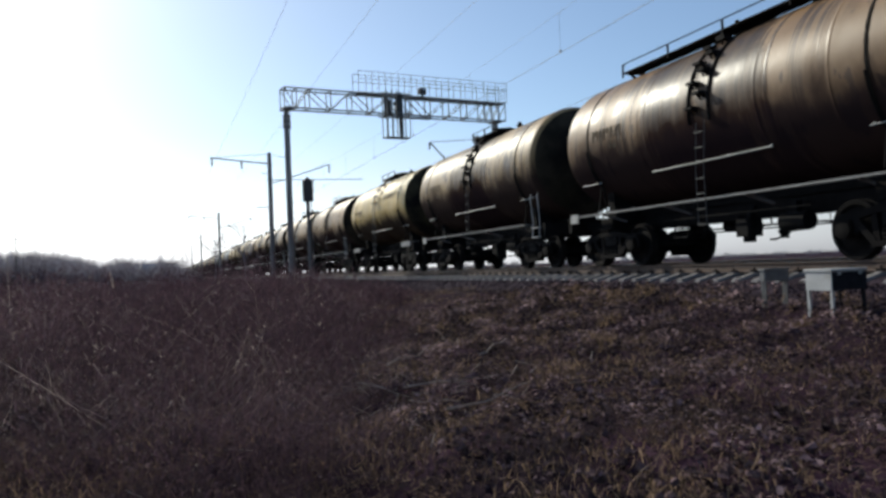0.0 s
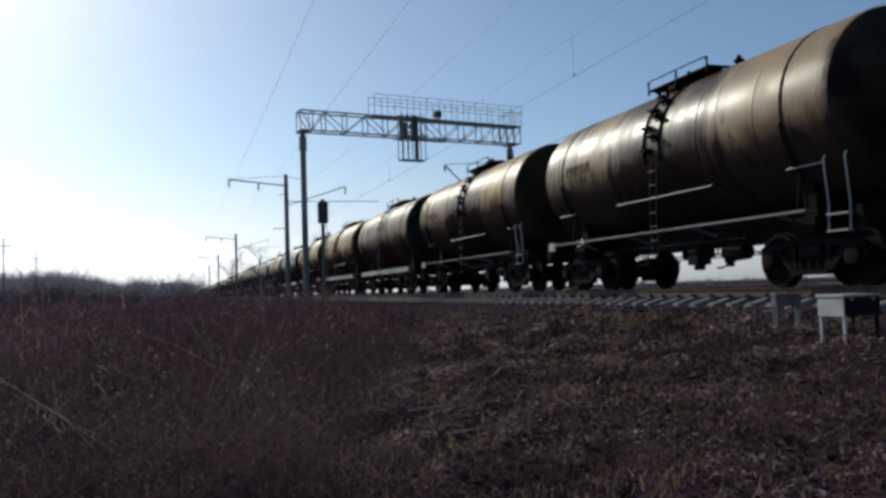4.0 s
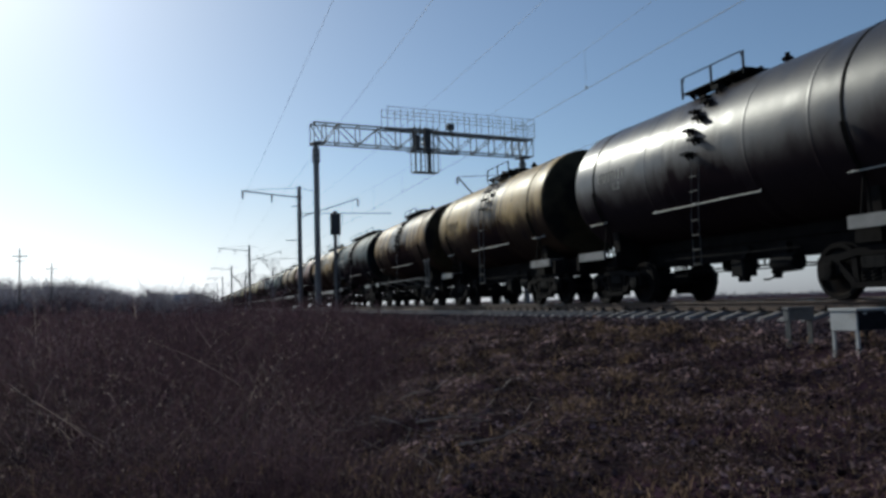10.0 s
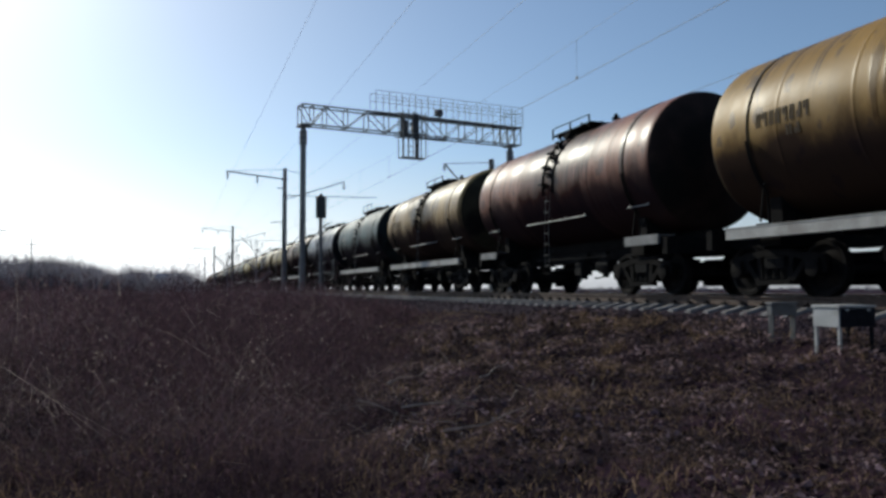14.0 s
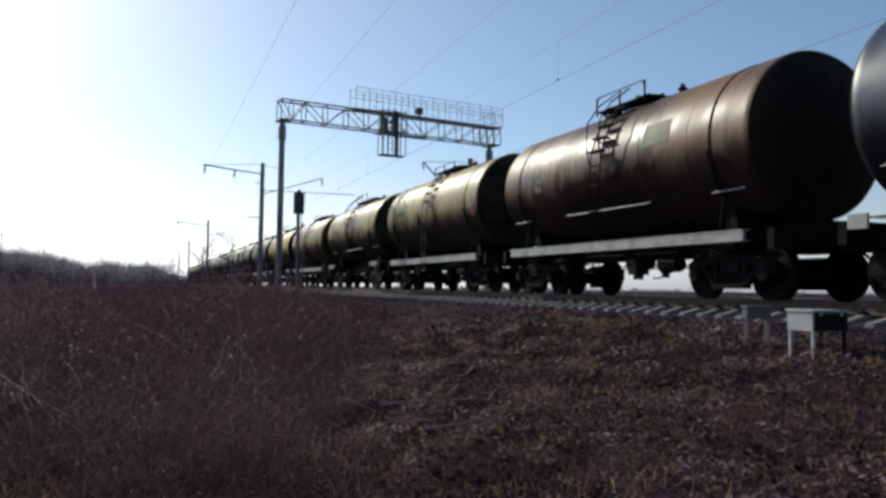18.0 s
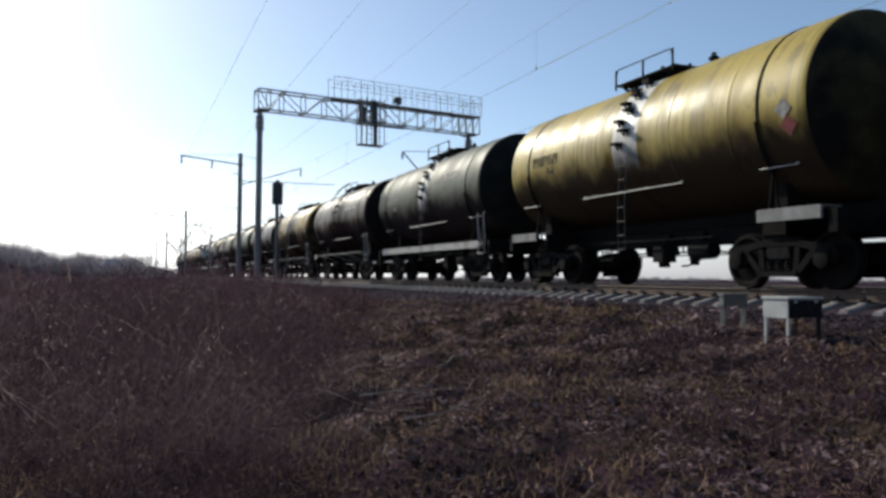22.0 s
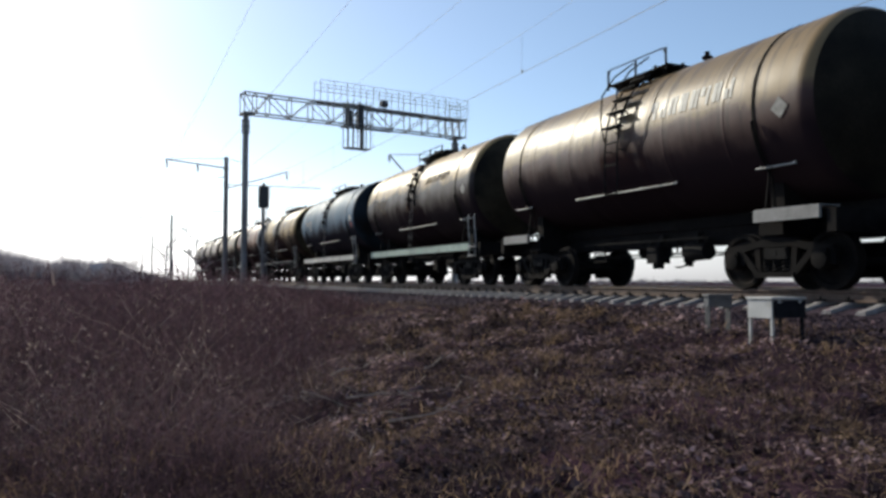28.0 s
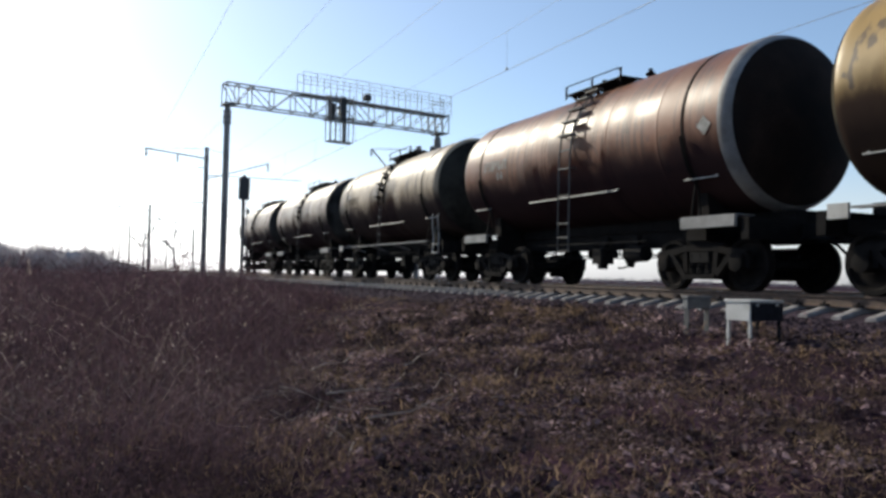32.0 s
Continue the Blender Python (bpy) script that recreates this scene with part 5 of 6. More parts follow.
relay_box(7.86, 8.66, (0.42, 0.11, 0.15), -0.075, "cable_box", "small grey steel cable box on a short stand", 0, 0.025, GALVANISED)

# ---- things far off ----


def utility_pole(x, y, h):
    p = thing("utility_pole", pose(x, y, float(ground_z(x, y))), "grey wooden utility pole with crossarms", "utility pole", "utility poles")
    part("pole", Shape().lathe([(-0.5, 0.17), (h, 0.11), (h, 0.0)], "z", (0, 0, 0), 10), WOOD_POLE, p)
    part("crossarm", Shape().box((0, 0, h - 1.5), (2.6, 0.14, 0.16)), WOOD_POLE, p)
    part("crossarm", Shape().box((0, 0, h - 2.4), (1.6, 0.12, 0.14)), WOOD_POLE, p)
    for xx in (-1.2, -0.5, 0.5, 1.2):
        part("insulator", Shape().lathe([(0, 0.06), (0.12, 0.09), (0.22, 0.04)], "z", (xx, 0, h - 1.42), 8), PORCELAIN, p)
    return p


utility_pole(-31.2, 165.0, 13.7)
utility_pole(-32.0, 205.0, 13.3)
for i, (x, y, h) in enumerate(((34.0, 45.0, 1.25), (46.0, 45.0, 1.2), (25.0, 48.0, 1.2))):
    fp = thing("field_post", pose(x, y, float(ground_z(x, y))), "thin grey wooden post in the field", "post", "posts in the field")
    part("stake", Shape().lathe([(-0.3, 0.05), (h, 0.045), (h, 0.0)], "z", (0, 0, 0), 8), WOOD_POLE, fp)


def farmhouse(x, y, w, d, h, turn):
    b = thing("farmhouse", pose(x, y, float(ground_z(x, y)) - 0.2, 0, 0, turn), "pale plastered farmhouse with a grey hipped roof", "house")
    part("wall", Shape().box((0, 0, h / 2), (w, d, h)), HOUSE_WALL, b)
    r = Shape().add([(-w / 2 - 0.5, -d / 2 - 0.5, h), (w / 2 + 0.5, -d / 2 - 0.5, h), (w / 2 + 0.5, d / 2 + 0.5, h), (-w / 2 - 0.5, d / 2 + 0.5, h), (-w / 4, 0, h + 2.6), (w / 4, 0, h + 2.6)],
                    [(0, 1, 5, 4), (1, 2, 5), (2, 3, 4, 5), (3, 0, 4), (3, 2, 1, 0)])
    part("roof", r, HOUSE_ROOF, b)
    for k in range(3):
        win = part("window", Shape().box((-w / 3 + k * w / 3, -d / 2 - 0.03, h * 0.55), (1.2, 0.08, 1.3)), SILL_WHITE, b)
        part("pane", Shape().box((-w / 3 + k * w / 3, -d / 2 - 0.08, h * 0.55), (1.0, 0.03, 1.1)), GLASS_DARK, win)


farmhouse(-3.9, 236.0, 6, 6, 3.4, 10)

# ---- dry plants ----
rng = np.random.default_rng(7)


def blades(name, p0, p1, w, mat, label, category, bend=None):
    """Many thin pointed blades from p0 to p1, in one mesh; with a bend they get a middle joint."""
    n = len(p0)
    ang = rng.uniform(0, math.pi, n)
    side = np.stack([np.cos(ang), np.sin(ang), np.zeros(n)], 1) * (np.asarray(w)[:, None] / 2)
    if bend is None:
        v = np.stack([p0 - side, p0 + side, p1], 1).reshape(-1, 3)
        f = np.arange(3 * n).reshape(-1, 3)
    else:
        mid = (p0 + p1) / 2 + bend
        v = np.stack([p0 - side, p0 + side, mid - side * 0.8, mid + side * 0.8, p1], 1).reshape(-1, 3)
        k = np.arange(n)[:, None] * 5
        f = np.concatenate([k + [0, 1, 3], k + [0, 3, 2], k + [2, 3, 4]], 0)
    me = bpy.data.meshes.new(name)
    me.from_pydata(v.tolist(), [], f.tolist())
    me.materials.append(mat)
    return tagged(new(name, me), label, category, kind="stuff")


def scatter(n, x0, x1, y0, y1, near=1.0):
    """Places, denser towards the camera."""
    x = rng.uniform(x0, x1, n)
    y = y0 + (y1 - y0) * rng.uniform(0, 1, n) ** (1 + near)
    return x, y


def patch(x, y):
    return np.sin(x * 1.1 + 2 * np.sin(y * 0.5)) * np.sin(y * 0.9 + 1.7 * np.sin(x * 0.6)) * 0.5 + 0.5


# short grass on the berm and bank
x, y = scatter(95000, -6.5, 8.6, 2.2, 30, 1.0)
keep = rng.uniform(0, 1, len(x)) < ramp1(x, [-6.5, 2, 7.0, 8.6], [1, 1, 0.75, 0.15]) * (0.35 + 0.65 * patch(x, y))
x, y = x[keep], y[keep]
z = ground_z(x, y)
n = len(x)
hgt = rng.uniform(0.04, 0.17, n) * ramp1(x, [-4, 2, 5, 8.6], [1.5, 1.1, 0.6, 0.5]) * (0.6 + 0.8 * patch(x * 1.3 + 4, y * 1.2))
lean = rng.normal(0, 0.75, (n, 2)) * hgt[:, None]
p0 = np.stack([x, y, z - 0.02], 1)
p1 = p0 + np.stack([lean[:, 0], lean[:, 1], hgt], 1)
blades("short_grass", p0, p1, rng.uniform(0.006, 0.014, n), STRAW, "short dry straw-coloured grass on the bank", "grass", np.stack([lean[:, 0] * -0.2, lean[:, 1] * -0.2, hgt * 0.15], 1))

# fallen leaves and clods caught in the grass
x, y = scatter(150000, -4, 9.4, 2.0, 18, 1.0)
keep = rng.uniform(0, 1, len(x)) < ramp1(x, [-4, 1, 4, 8.2, 9.4], [0.2, 0.5, 1, 0.8, 0.3]) * ramp1(x / y, [0.6, 0.95], [1, 0.5]) * (0.35 + 0.65 * patch(x * 2.1 + 1, y * 2.3))
x, y = x[keep], y[keep]
n = len(x)
z = ground_z(x, y) + rng.uniform(0.0, 0.09, n) * (0.4 + patch(x * 2.1 + 1, y * 2.3))
d1 = rng.normal(0, 1, (n, 3)) * np.array([1, 1, 0.5])
d1 /= np.linalg.norm(d1, axis=1)[:, None]
p0 = np.stack([x, y, z], 1)
size = rng.uniform(0.018, 0.066, n) * np.maximum(np.hypot(x, y) / 9, 0.8)
blades("leaf_litter", p0, p0 + d1 * size[:, None], size * 0.8, LEAF, "curled brown leaves lying in the grass", "leaf litter", rng.normal(0, 0.01, (n, 3)))


def weeds(name, count, box, tall, twigs, label, thick=1.0, dens=None):
    """Dead standing weeds: a stem and many fine side shoots each."""
    x, y = scatter(count, *box, 0.9)
    if dens is not None:
        k = rng.uniform(0, 1, len(x)) < dens(x, y)
        x, y = x[k], y[k]
    n = len(x)
    base = np.stack([x, y, ground_z(x, y) - 0.03], 1)
    h = rng.uniform(0.55, 1.0, n) * tall(x, y)
    lean = rng.normal(0, 0.26, (n, 2)) * h[:, None]
    tip = base + np.stack([lean[:, 0], lean[:, 1], h], 1)
    p0, p1, w = [base], [tip], [np.full(n, 0.009 * thick)]
    for k in range(twigs):
        u = rng.uniform(0.25, 0.97, n)[:, None]
        a = base + (tip - base) * u
        ln = (rng.uniform(0.10, 0.36, n) * h * (1.15 - u[:, 0]))[:, None]
        d = rng.normal(0, 1, (n, 3))
        d[:, 2] = np.abs(d[:, 2]) * 1.1 + 0.45
        d /= np.linalg.norm(d, axis=1)[:, None]
        p0.append(a)
        p1.append(a + d * ln)
        w.append(np.full(n, 0.0055 * thick))
    p0, p1, w = np.concatenate(p0), np.concatenate(p1), np.concatenate(w)
    return blades(name, p0, p1, w, STALK, label, "weeds", rng.normal(0, 0.012, p0.shape))


def brush(name, count, box, tall, per, label, width, dens, spread=0.85, mat=None):
    """Low round bushes of dead stems: fans of fine twigs that lean every way."""
    cx, cy = scatter(count, *box, 0.8)
    k = rng.uniform(0, 1, len(cx)) < dens(cx, cy)
    cx, cy = cx[k], cy[k]
    n = len(cx)
    h = rng.uniform(0.6, 1.05, n) * tall(cx, cy) * (0.50 + 0.80 * patch(cx * 1.6 + 2, cy * 1.3))
    root = np.stack([cx, cy, ground_z(cx, cy) - 0.05], 1)[:, None, :] + rng.normal(0, 0.22, (n, per, 3)) * h[:, None, None] * np.array([1, 1, 0.25])
    d = np.clip(rng.normal(0, spread, (n, per, 3)), -1.1, 1.1)
    d[:, :, 2] = rng.uniform(0.12, 0.95, (n, per))
    tip = root + d * h[:, None, None]
    u = rng.uniform(0.25, 1.0, (n, 2 * per, 1))
    root2 = np.concatenate([root, root], 1) + np.concatenate([tip - root, tip - root], 1) * u
    tip2 = root2 + np.clip(rng.normal(0, 0.13, (n, 2 * per, 3)), -0.22, 0.22) * h[:, None, None]
    p0 = np.concatenate([root.reshape(-1, 3), root2.reshape(-1, 3)])
    p1 = np.concatenate([tip.reshape(-1, 3), tip2.reshape(-1, 3)])
    low = ground_z(p1[:, 0], p1[:, 1])
    p1[:, 2] = np.maximum(p1[:, 2], low + 0.03)
    dist = np.hypot(p0[:, 0], p0[:, 1])
    w = width * np.maximum(dist / 9, 0.7) * rng.uniform(0.6, 1.3, len(p0))
    return blades(name, p0, p1, w, mat or STALK, label, "weeds", np.clip(rng.normal(0, 0.055, p0.shape), -0.1, 0.1) * np.minimum(dist / 9, 1.2)[:, None])


left_only = lambda x, y: ramp1(x / y, [-2, 0.20, 0.27, 0.36], [1, 1, 0.45, 0.0])
crest = lambda x, y: ramp1(x / y, [-1.0, -0.3, -0.1, -0.02, 0.05, 0.10, 0.16, 0.25, 0.33], [1.0, 1.1, 1.5, 2.35, 2.5, 2.15, 1.4, 0.65, 0.35]) * ramp1(y, [4.6, 8, 14, 22], [0.40, 0.72, 1.0, 1.05])
hump = lambda x, y: np.minimum(crest(x, y), (0.14 + (0.012 + 0.032 * patch(x * 0.8 + 3, y * 0.45)) * y - ground_z(x, y)) / 1.12)
brush("rise_brush", 1350, (-12, 7, 4.6, 27), hump, 52, "dense tangled dead brush on the rise", 0.0062, left_only)
brush("bank_brush", 900, (-22, 8.2, 22, 75), lambda x, y: ramp1(x, [-22, -3, 1.5, 4.5, 7.0, 8.2], [0.95, 1.0, 1.6, 1.5, 0.85, 0.35]), 45,
      "dense dead brush on the bank beside the track", 0.0075, lambda x, y: ramp1(x - 0.03 * y, [-22, 4.6, 6.4, 7.5], [1, 1, 0.5, 0.1]))
PALE_TWIG = material("pale_twig", (0.29, 0.235, 0.205), 0.9, 0.0, 0.3, 0.9, 0.0, 7, None, (0.45, 0.65), 0.1, thin=0.45, piece=0.85)
brush("pale_brush", 200, (-9, 6.5, 7.5, 24), lambda x, y: hump(x, y) * 1.06, 16, "pale wiry twigs among the dead brush", 0.0065, left_only, 0.8, PALE_TWIG)
weeds("tall_weeds", 1100, (-11, 3.0, 9.0, 34), lambda x, y: ramp1(x, [-11, -1, 1.5, 3.0], [0.9, 0.95, 0.9, 0.5]) * ramp1(y, [4, 7, 12], [0.5, 0.8, 1.0]),
      12, "dead brown weeds standing above the brush", 0.9, lambda x, y: ramp1(x, [-11, 0.5, 3.0], [1, 1, 0.25]))
# fine dead foliage that fills the brush
n = 420000
x, y = scatter(n, -11, 6.4, 4.2, 24, 0.8)
keep = rng.uniform(0, 1, n) < left_only(x, y) * (0.12 + 0.88 * patch(x * 1.6 + 2, y * 1.3))
x, y = x[keep], y[keep]
n = len(x)
full = hump(x, y) * (0.50 + 0.80 * patch(x * 1.6 + 2, y * 1.3))
p0 = np.stack([x, y, ground_z(x, y) + full * rng.uniform(0.02, 1.0, n) ** 0.8 * 0.80], 1)
d = rng.normal(0, 1, (n, 3))
d /= np.linalg.norm(d, axis=1)[:, None]
size = rng.uniform(0.02, 0.06, n) * np.maximum(np.hypot(x, y) / 9, 0.6)
blades("brush_foliage", p0, p0 + d * size[:, None], size * 0.28, STALK, "fine dead foliage filling the brush on the rise", "dead foliage")
# dead leaves and seed heads caught in the brush
n = 55000
x, y = scatter(n, -11, 6.2, 4.0, 22, 0.9)
keep = rng.uniform(0, 1, n) < left_only(x, y) * (0.05 + 0.95 * patch(x * 1.7 + 1, y * 1.9) ** 3)
x, y = x[keep], y[keep]
n = len(x)
p0 = np.stack([x, y, ground_z(x, y) + hump(x, y) * (0.50 + 0.80 * patch(x * 1.6 + 2, y * 1.3)) * rng.uniform(0.05, 0.72, n)], 1)
d = rng.normal(0, 1, (n, 3))
d /= np.linalg.norm(d, axis=1)[:, None]
size = rng.uniform(0.008, 0.038, n) * np.maximum(np.hypot(x, y) / 10, 0.5)
blades("brush_leaves", p0, p0 + d * size[:, None], size * 0.7, PALE_TWIG, "pale dead leaves and seed heads caught in the brush", "dead leaves", rng.normal(0, 0.008, (n, 3)))
weeds("path_weeds", 900, (-9, 8.3, -9, 2.0), lambda x, y: 0.18 + 0.2 * patch(x, y), 6, "low dead weeds beside the path", 0.8, lambda x, y: (np.hypot(x, y) > 0.9) * patch(x + 3, y))
weeds("low_weeds", 2600, (-2, 8.3, 2.6, 30), lambda x, y: 0.22 + 0.25 * patch(x, y), 8, "low dead weeds scattered over the bank", 0.8, lambda x, y: 0.7 * patch(x + 3, y))
brush("grass_tufts", 1700, (2.6, 8.9, 3.6, 17), lambda x, y: 0.16 + 0.14 * patch(x * 0.8, y * 0.9), 26, "tufts of dry golden grass on the bank", 0.007, lambda x, y: ramp1(x / y, [0.3, 0.45, 0.7, 0.9], [0, 0.6, 1, 0.35]) * ramp1(y, [3.6, 6.5], [0.25, 1]) * patch(x * 0.9 + 1, y * 0.8) ** 1.5, 0.5, STRAW)
brush("far_brush", 1500, (-70, 6.0, 70, 190), lambda x, y: ramp1(x, [-70, 0, 6.0], [1.9, 1.5, 0.8]), 24, "brown brush beside the line", 0.0075, lambda x, y: 1 + 0 * x)

# matted straw and broken stems that cover the earth
x, y = scatter(150000, -8, 8.7, 2.0, 24, 1.1)
xb, yb = rng.uniform(-9, 8.7, 150000), rng.uniform(-9, 2.3, 150000)
x, y = np.concatenate([x, xb]), np.concatenate([y, yb])
keep = rng.uniform(0, 1, len(x)) < ramp1(x, [-8, 2, 3.5, 6.5, 8.7], [1, 1, 0.75, 0.65, 0.2]) * (0.4 + 0.6 * patch(x * 1.7, y * 1.9 + 2))
x, y = x[keep], y[keep]
n = len(x)
p0 = np.stack([x, y, ground_z(x, y) + rng.uniform(0.0, 0.10, n)], 1)
d = rng.normal(0, 1, (n, 3)) * np.array([1, 1, 0.28])
d /= np.linalg.norm(d, axis=1)[:, None]
p1 = p0 + d * rng.uniform(0.04, 0.20, n)[:, None]
p1[:, 2] = np.maximum(p1[:, 2], ground_z(p1[:, 0], p1[:, 1]) + 0.01)
blades("matted_straw", p0, p1, rng.uniform(0.005, 0.012, n) * np.maximum(np.hypot(x, y) / 8, 0.8), STRAW, "matted broken straw lying over the earth", "straw", rng.normal(0, 0.012, (n, 3)))

# loose stones on the shoulder of the track
n = 7000
x = TRACK_X - rng.uniform(1.42, 3.4, n)
y = 3.0 + 42 * rng.uniform(0, 1, n) ** 1.6
r = rng.uniform(0.014, 0.032, n)
c = np.stack([x, y, ground_z(x, y) + r * 0.3], 1)
octa = np.array([(1, 0, 0), (-1, 0, 0), (0, 1, 0), (0, -1, 0), (0, 0, 1), (0, 0, -1)], float)
v = c[:, None, :] + octa[None] * r[:, None, None] * rng.uniform(0.6, 1.25, (n, 6, 1)) + rng.normal(0, 0.2, (n, 6, 3)) * r[:, None, None]
tri = np.array([(0, 2, 4), (2, 1, 4), (1, 3, 4), (3, 0, 4), (2, 0, 5), (1, 2, 5), (3, 1, 5), (0, 3, 5)])
me = bpy.data.meshes.new("loose_stones")
me.from_pydata(v.reshape(-1, 3).tolist(), [], (tri[None] + (np.arange(n) * 6)[:, None, None]).reshape(-1, 3).tolist())
me.materials.append(STONE)
tagged(new("loose_stones", me), "dark broken ballast stones on the track shoulder", "stones", kind="stuff")

# clods of earth and turf on the bank
n = 13000
x = rng.uniform(1.8, 9.2, n)
y = 2.4 + 15 * rng.uniform(0, 1, n) ** 1.5
keep = rng.uniform(0, 1, n) < ramp1(x / y, [0.2, 0.4, 0.6, 0.95], [0.15, 0.7, 1.0, 0.5]) * (0.3 + 0.7 * patch(x * 1.9 + 5, y * 1.7))
x, y = x[keep], y[keep]
n = len(x)
r = 0.012 + 0.034 * rng.uniform(0, 1, n) ** 1.8
c = np.stack([x, y, ground_z(x, y) + r * 0.5 + 0.02], 1)
v = c[:, None, :] + octa[None] * r[:, None, None] * rng.uniform(0.6, 1.3, (n, 6, 1)) * np.array([1.1, 1.1, 0.8]) + rng.normal(0, 0.22, (n, 6, 3)) * r[:, None, None]
me = bpy.data.meshes.new("earth_clods")
me.from_pydata(v.reshape(-1, 3).tolist(), [], (tri[None] + (np.arange(n) * 6)[:, None, None]).reshape(-1, 3).tolist())
me.materials.append(CLOD)
tagged(new("earth_clods", me), "crumbled clods of dry earth and turf on the bank", "clods", kind="stuff")

# pale fallen stalks in front of the ditch
fs = thing("fallen_stalks", pose(0, 0, 0), "pale dry stalks lying on the bank", "stalks")
rs = random.Random(9)
PALE_STALK = material("pale_stalk", (0.46, 0.39, 0.33), 0.8, 0.0, 0.25, 4, 0.0, 20, None, (0.45, 0.65), 0.2, thin=0.3)
stalk_ends = [(2.26, 8.36, 3.34, 10.24), (3.56, 8.9, 4.2, 9.45), (1.88, 8.2, 2.35, 7.85), (2.45, 7.0, 3.25, 6.85), (1.55, 8.35, 2.1, 8.0), (2.3, 7.9, 3.0, 7.6)]
for k in range(46):
    x, y = rs.gauss(2.3, 1.3), rs.gauss(7.6, 1.2)
    a, ln = rs.uniform(-0.9, 1.3), rs.uniform(0.08, 0.26)
    stalk_ends.append((x, y, x + ln * math.cos(a), y + ln * math.sin(a)))
for k, (x0, y0, x1, y1) in enumerate(stalk_ends):
    pts = []
    for u in (0, 0.25, 0.5, 0.75, 1):
        x, y = x0 + (x1 - x0) * u, y0 + (y1 - y0) * u
        pts.append((x, y, float(ground_z(x, y)) + (0.20 if k < 2 else 0.12) + (u - 0.5) * 0.10 * math.sin(k * 2.3)))
    part("stalk", Shape().tube(pts, 0.013 if k < 6 else 0.005, 5, 0.004), PALE_STALK, fs)


def bare_tree(x, y, h, seed):
    """A leafless tree: trunk, limbs and fine twigs."""
    rr = random.Random(seed)
    base = Vector((x, y, float(ground_z(x, y)) - 0.2))
    t = thing("bare_tree", Matrix.Translation(base), "leafless tree with fine grey-brown twigs", "tree", "bare trees along the line")
    trunk, crown = Shape(), Shape()
    trunk.tube([(0, 0, 0), (0.1, 0, h * 0.3), (0.05, 0.1, h * 0.6), (0.15, 0.1, h * 0.95)], h * 0.022, 7, h * 0.006)

    def grow(p, d, ln, r, depth):
        q = p + d * ln
        mid = p + d * ln * 0.5 + Vector((rr.uniform(-1, 1), rr.uniform(-1, 1), 0)) * ln * 0.06
        crown.tube([p, mid, q], r, 4 if depth < 2 else 3, r * 0.55)
        if depth < 4:
            for _ in range(3 if depth < 3 else 4):
                nd = (d + Vector((rr.uniform(-1, 1), rr.uniform(-1, 1), rr.uniform(-0.2, 0.8))) * 0.65).normalized()
                grow(p + d * ln * rr.uniform(0.55, 1.0), nd, ln * rr.uniform(0.5, 0.72), r * 0.55, depth + 1)

    for k in range(7):
        a, z = rr.uniform(0, TAU), h * rr.uniform(0.28, 0.8)
        grow(Vector((0.05, 0.05, z)), Vector((math.cos(a), math.sin(a), rr.uniform(0.6, 1.3))).normalized(), h * rr.uniform(0.16, 0.26), h * 0.010, 1)
    part("trunk", trunk, HAZY_TWIGS, t)
    part("crown", crown, HAZY_TWIGS, t)
    return t


bare_tree(9.0, 150.0, 8.5, 3)
bare_tree(6.8, 72.0, 5.0, 8)
bare_tree(1.0, 210.0, 7.5, 5)


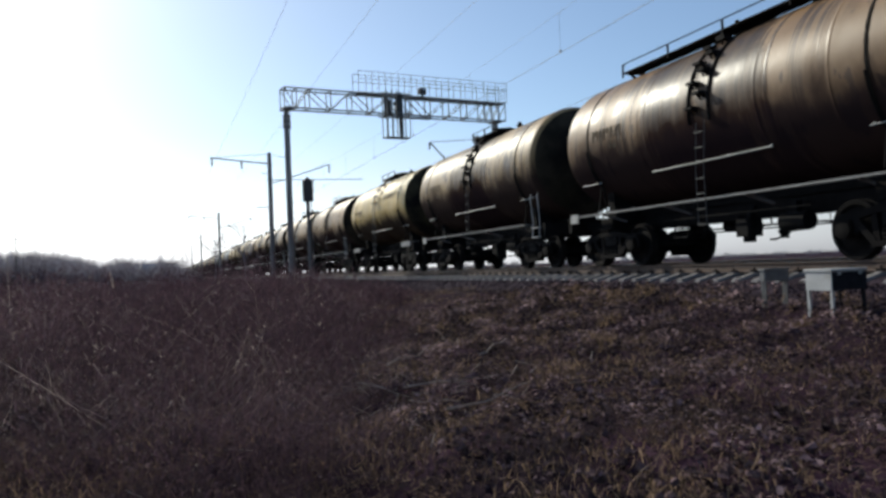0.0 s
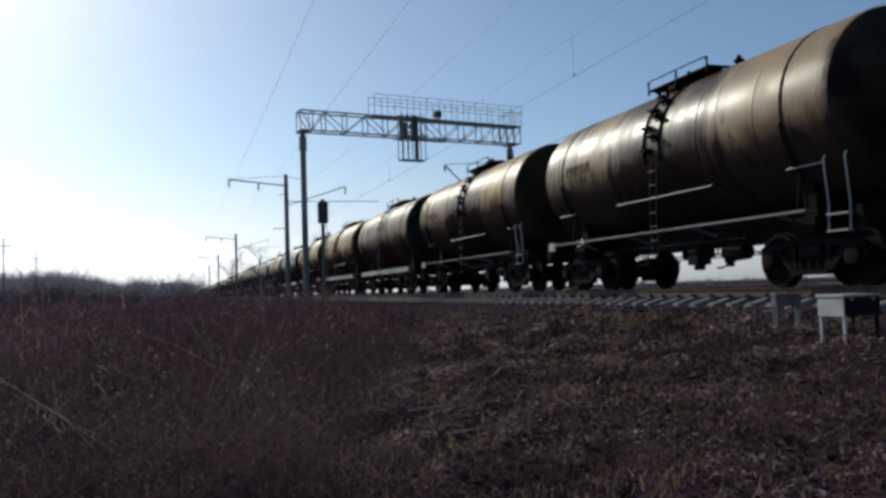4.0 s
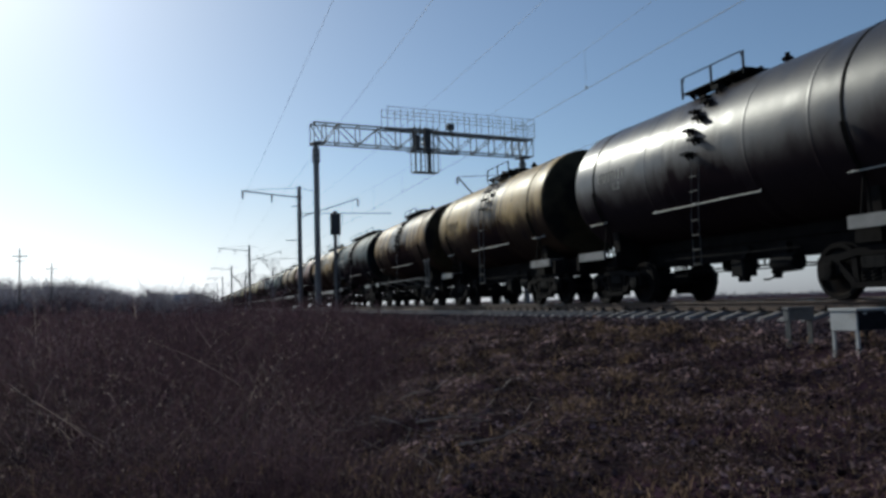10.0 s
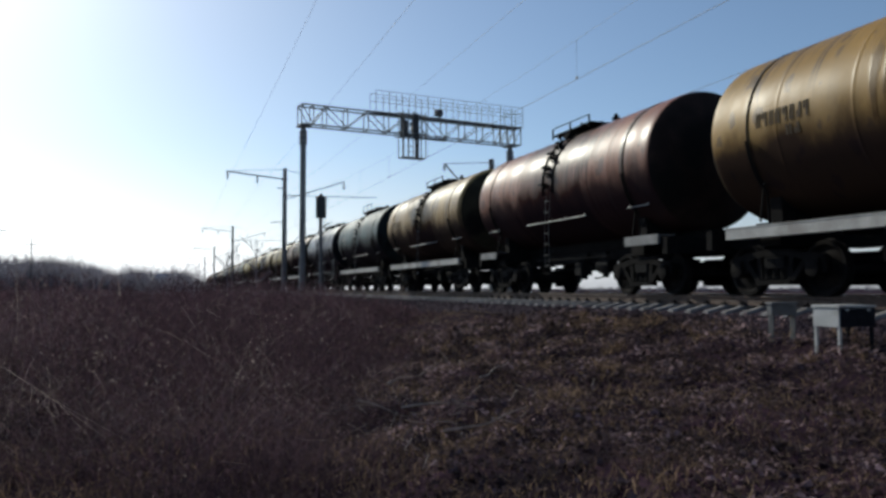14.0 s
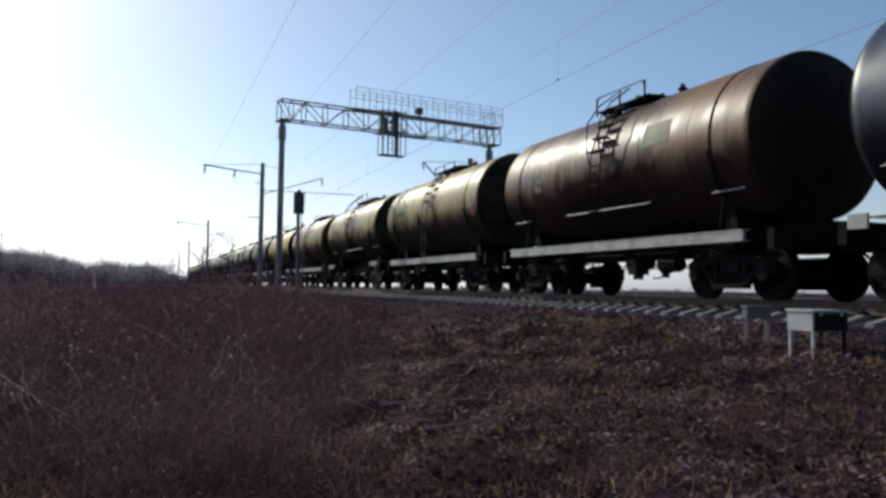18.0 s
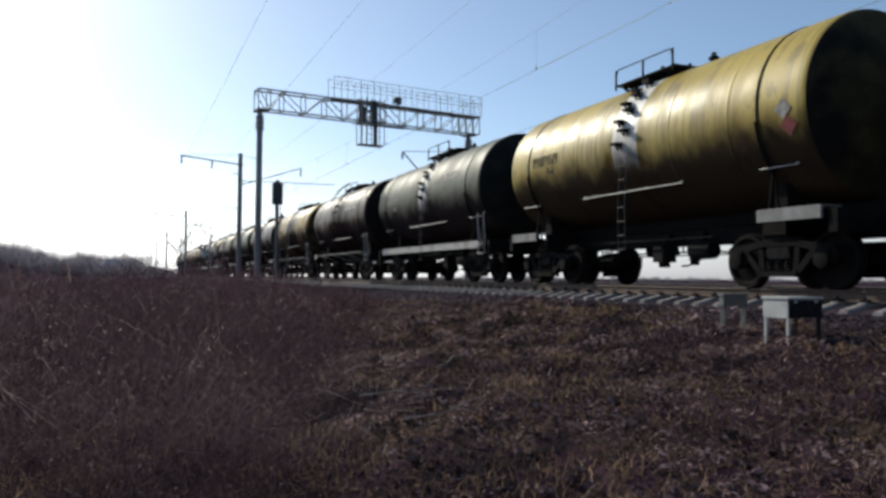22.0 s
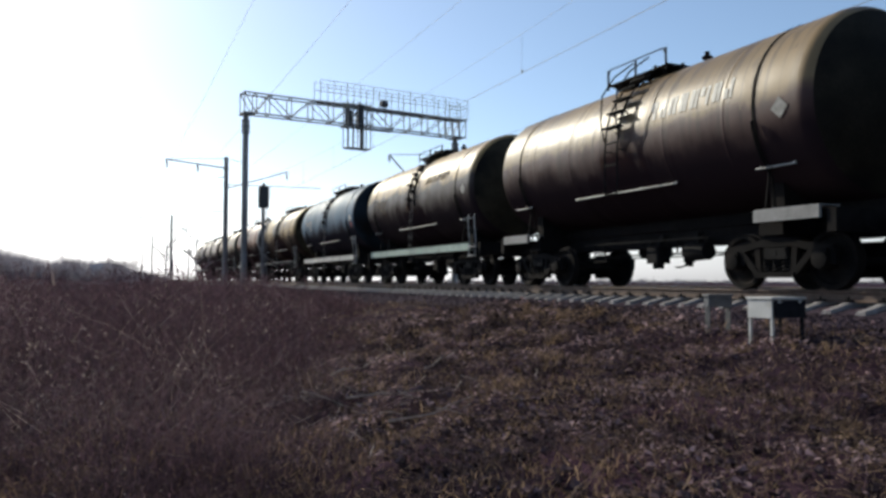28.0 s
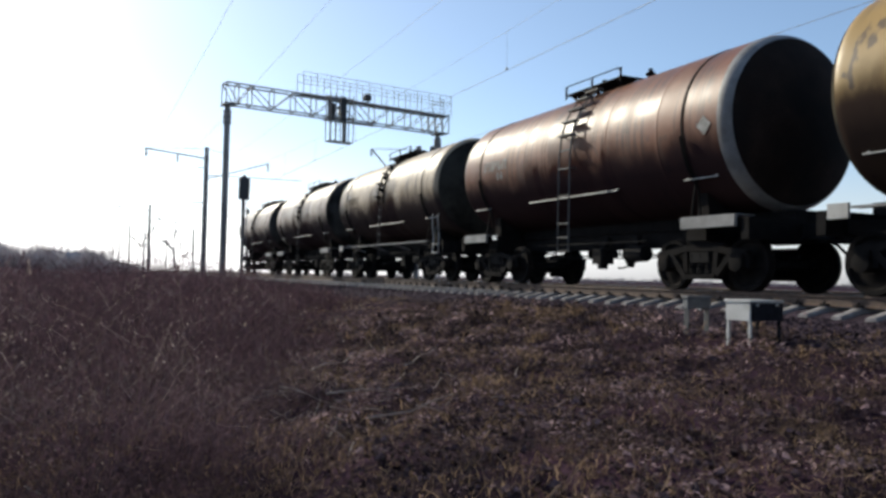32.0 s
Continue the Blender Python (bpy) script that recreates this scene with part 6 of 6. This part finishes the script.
def scrub(name, count, box, tall, label, thick):
    """A far belt of leafless bushes, made of fans of twigs."""
    x0, x1, y0, y1 = box
    cx, cy = rng.uniform(x0, x1, count), rng.uniform(y0, y1, count)
    h = rng.uniform(0.6, 1.0, count) * tall(cx, cy)
    per = 60
    a = rng.normal(0, 0.42, (count, per, 3))
    a[:, :, 2] = 1
    ln = rng.uniform(0.35, 1.0, (count, per, 1)) * h[:, None, None]
    base = np.stack([cx, cy, ground_z(cx, cy) - 0.1], 1)[:, None, :] + rng.normal(0, 0.16, (count, per, 3)) * h[:, None, None] * np.array([1, 1, 0.0])
    p0 = base.reshape(-1, 3)
    p1 = (base + a * ln).reshape(-1, 3)
    up = p0 + (p1 - p0) * rng.uniform(0.3, 0.8, (len(p0), 1))
    side = rng.normal(0, 0.25, p0.shape) * np.repeat(h, per)[:, None]
    side[:, 2] = np.abs(side[:, 2])
    p0, p1 = np.concatenate([p0, up]), np.concatenate([p1, up + side])
    w = np.concatenate([np.repeat(h, per) * 0.020, np.repeat(h, per) * 0.014]) * thick
    return blades(name, p0, p1, w, HAZY_TWIGS, label, "bushes")


scrub("distant_scrub", 1150, (-110, 14, 215, 280), lambda x, y: ramp1(x / y, [-0.3, -0.2, -0.11, -0.04, 0.0, 0.03, 0.05], [16, 14.5, 12.5, 11, 9.5, 7, 4]) * (0.80 + 0.20 * np.sin(88 * x / y + 2.2 * np.sin(37 * x / y + 1))) * y / 250, "far belt of leafless bushes and low trees", 1.3)
scrub("line_scrub", 160, (-14, 5.5, 70, 260), lambda x, y: 1.6 + 0 * x, "low leafless bushes beside the masts", 1.6)
scrub("field_scrub", 260, (60, 900, 420, 700), lambda x, y: 5.0 + 0 * x, "thin line of bushes beyond the field", 1.8)


# ---- what moves ----
def motions():
    wheel_r = 0.475
    for number, wagon, opt in WAGONS:
        off = WAGON * number
        walk(wagon, [(k * 0.5, pose(TRACK_X, train_at(k * 0.5) + off, 0)) for k in range(65)])
        # wheels roll by the way that the wagon has gone, while it is near enough for them to be told
        steps = [k for k in range(961) if -10 < train_at(k / 30) + off < 75]
        turns = [(k / 30, math.degrees((train_at(0) - train_at(k / 30)) / wheel_r)) for k in steps]
        if not turns:
            continue
        first = turns[0][1]
        turns = [(t, a - first) for t, a in turns]
        if turns[0][0] > 0:
            turns.insert(0, (0.0, 0.0))
        if turns[-1][0] < 32.0:
            turns.append((32.0, turns[-1][1]))
        for b in [c for c in wagon.children if c.name.startswith("bogie")]:
            for c in [c for c in b.children if c.name.startswith("wheelset")]:
                place = c.matrix_basis.translation.copy()
                walk(c, [(t, pose(*place, a, 0, 0)) for t, a in turns])


motions()
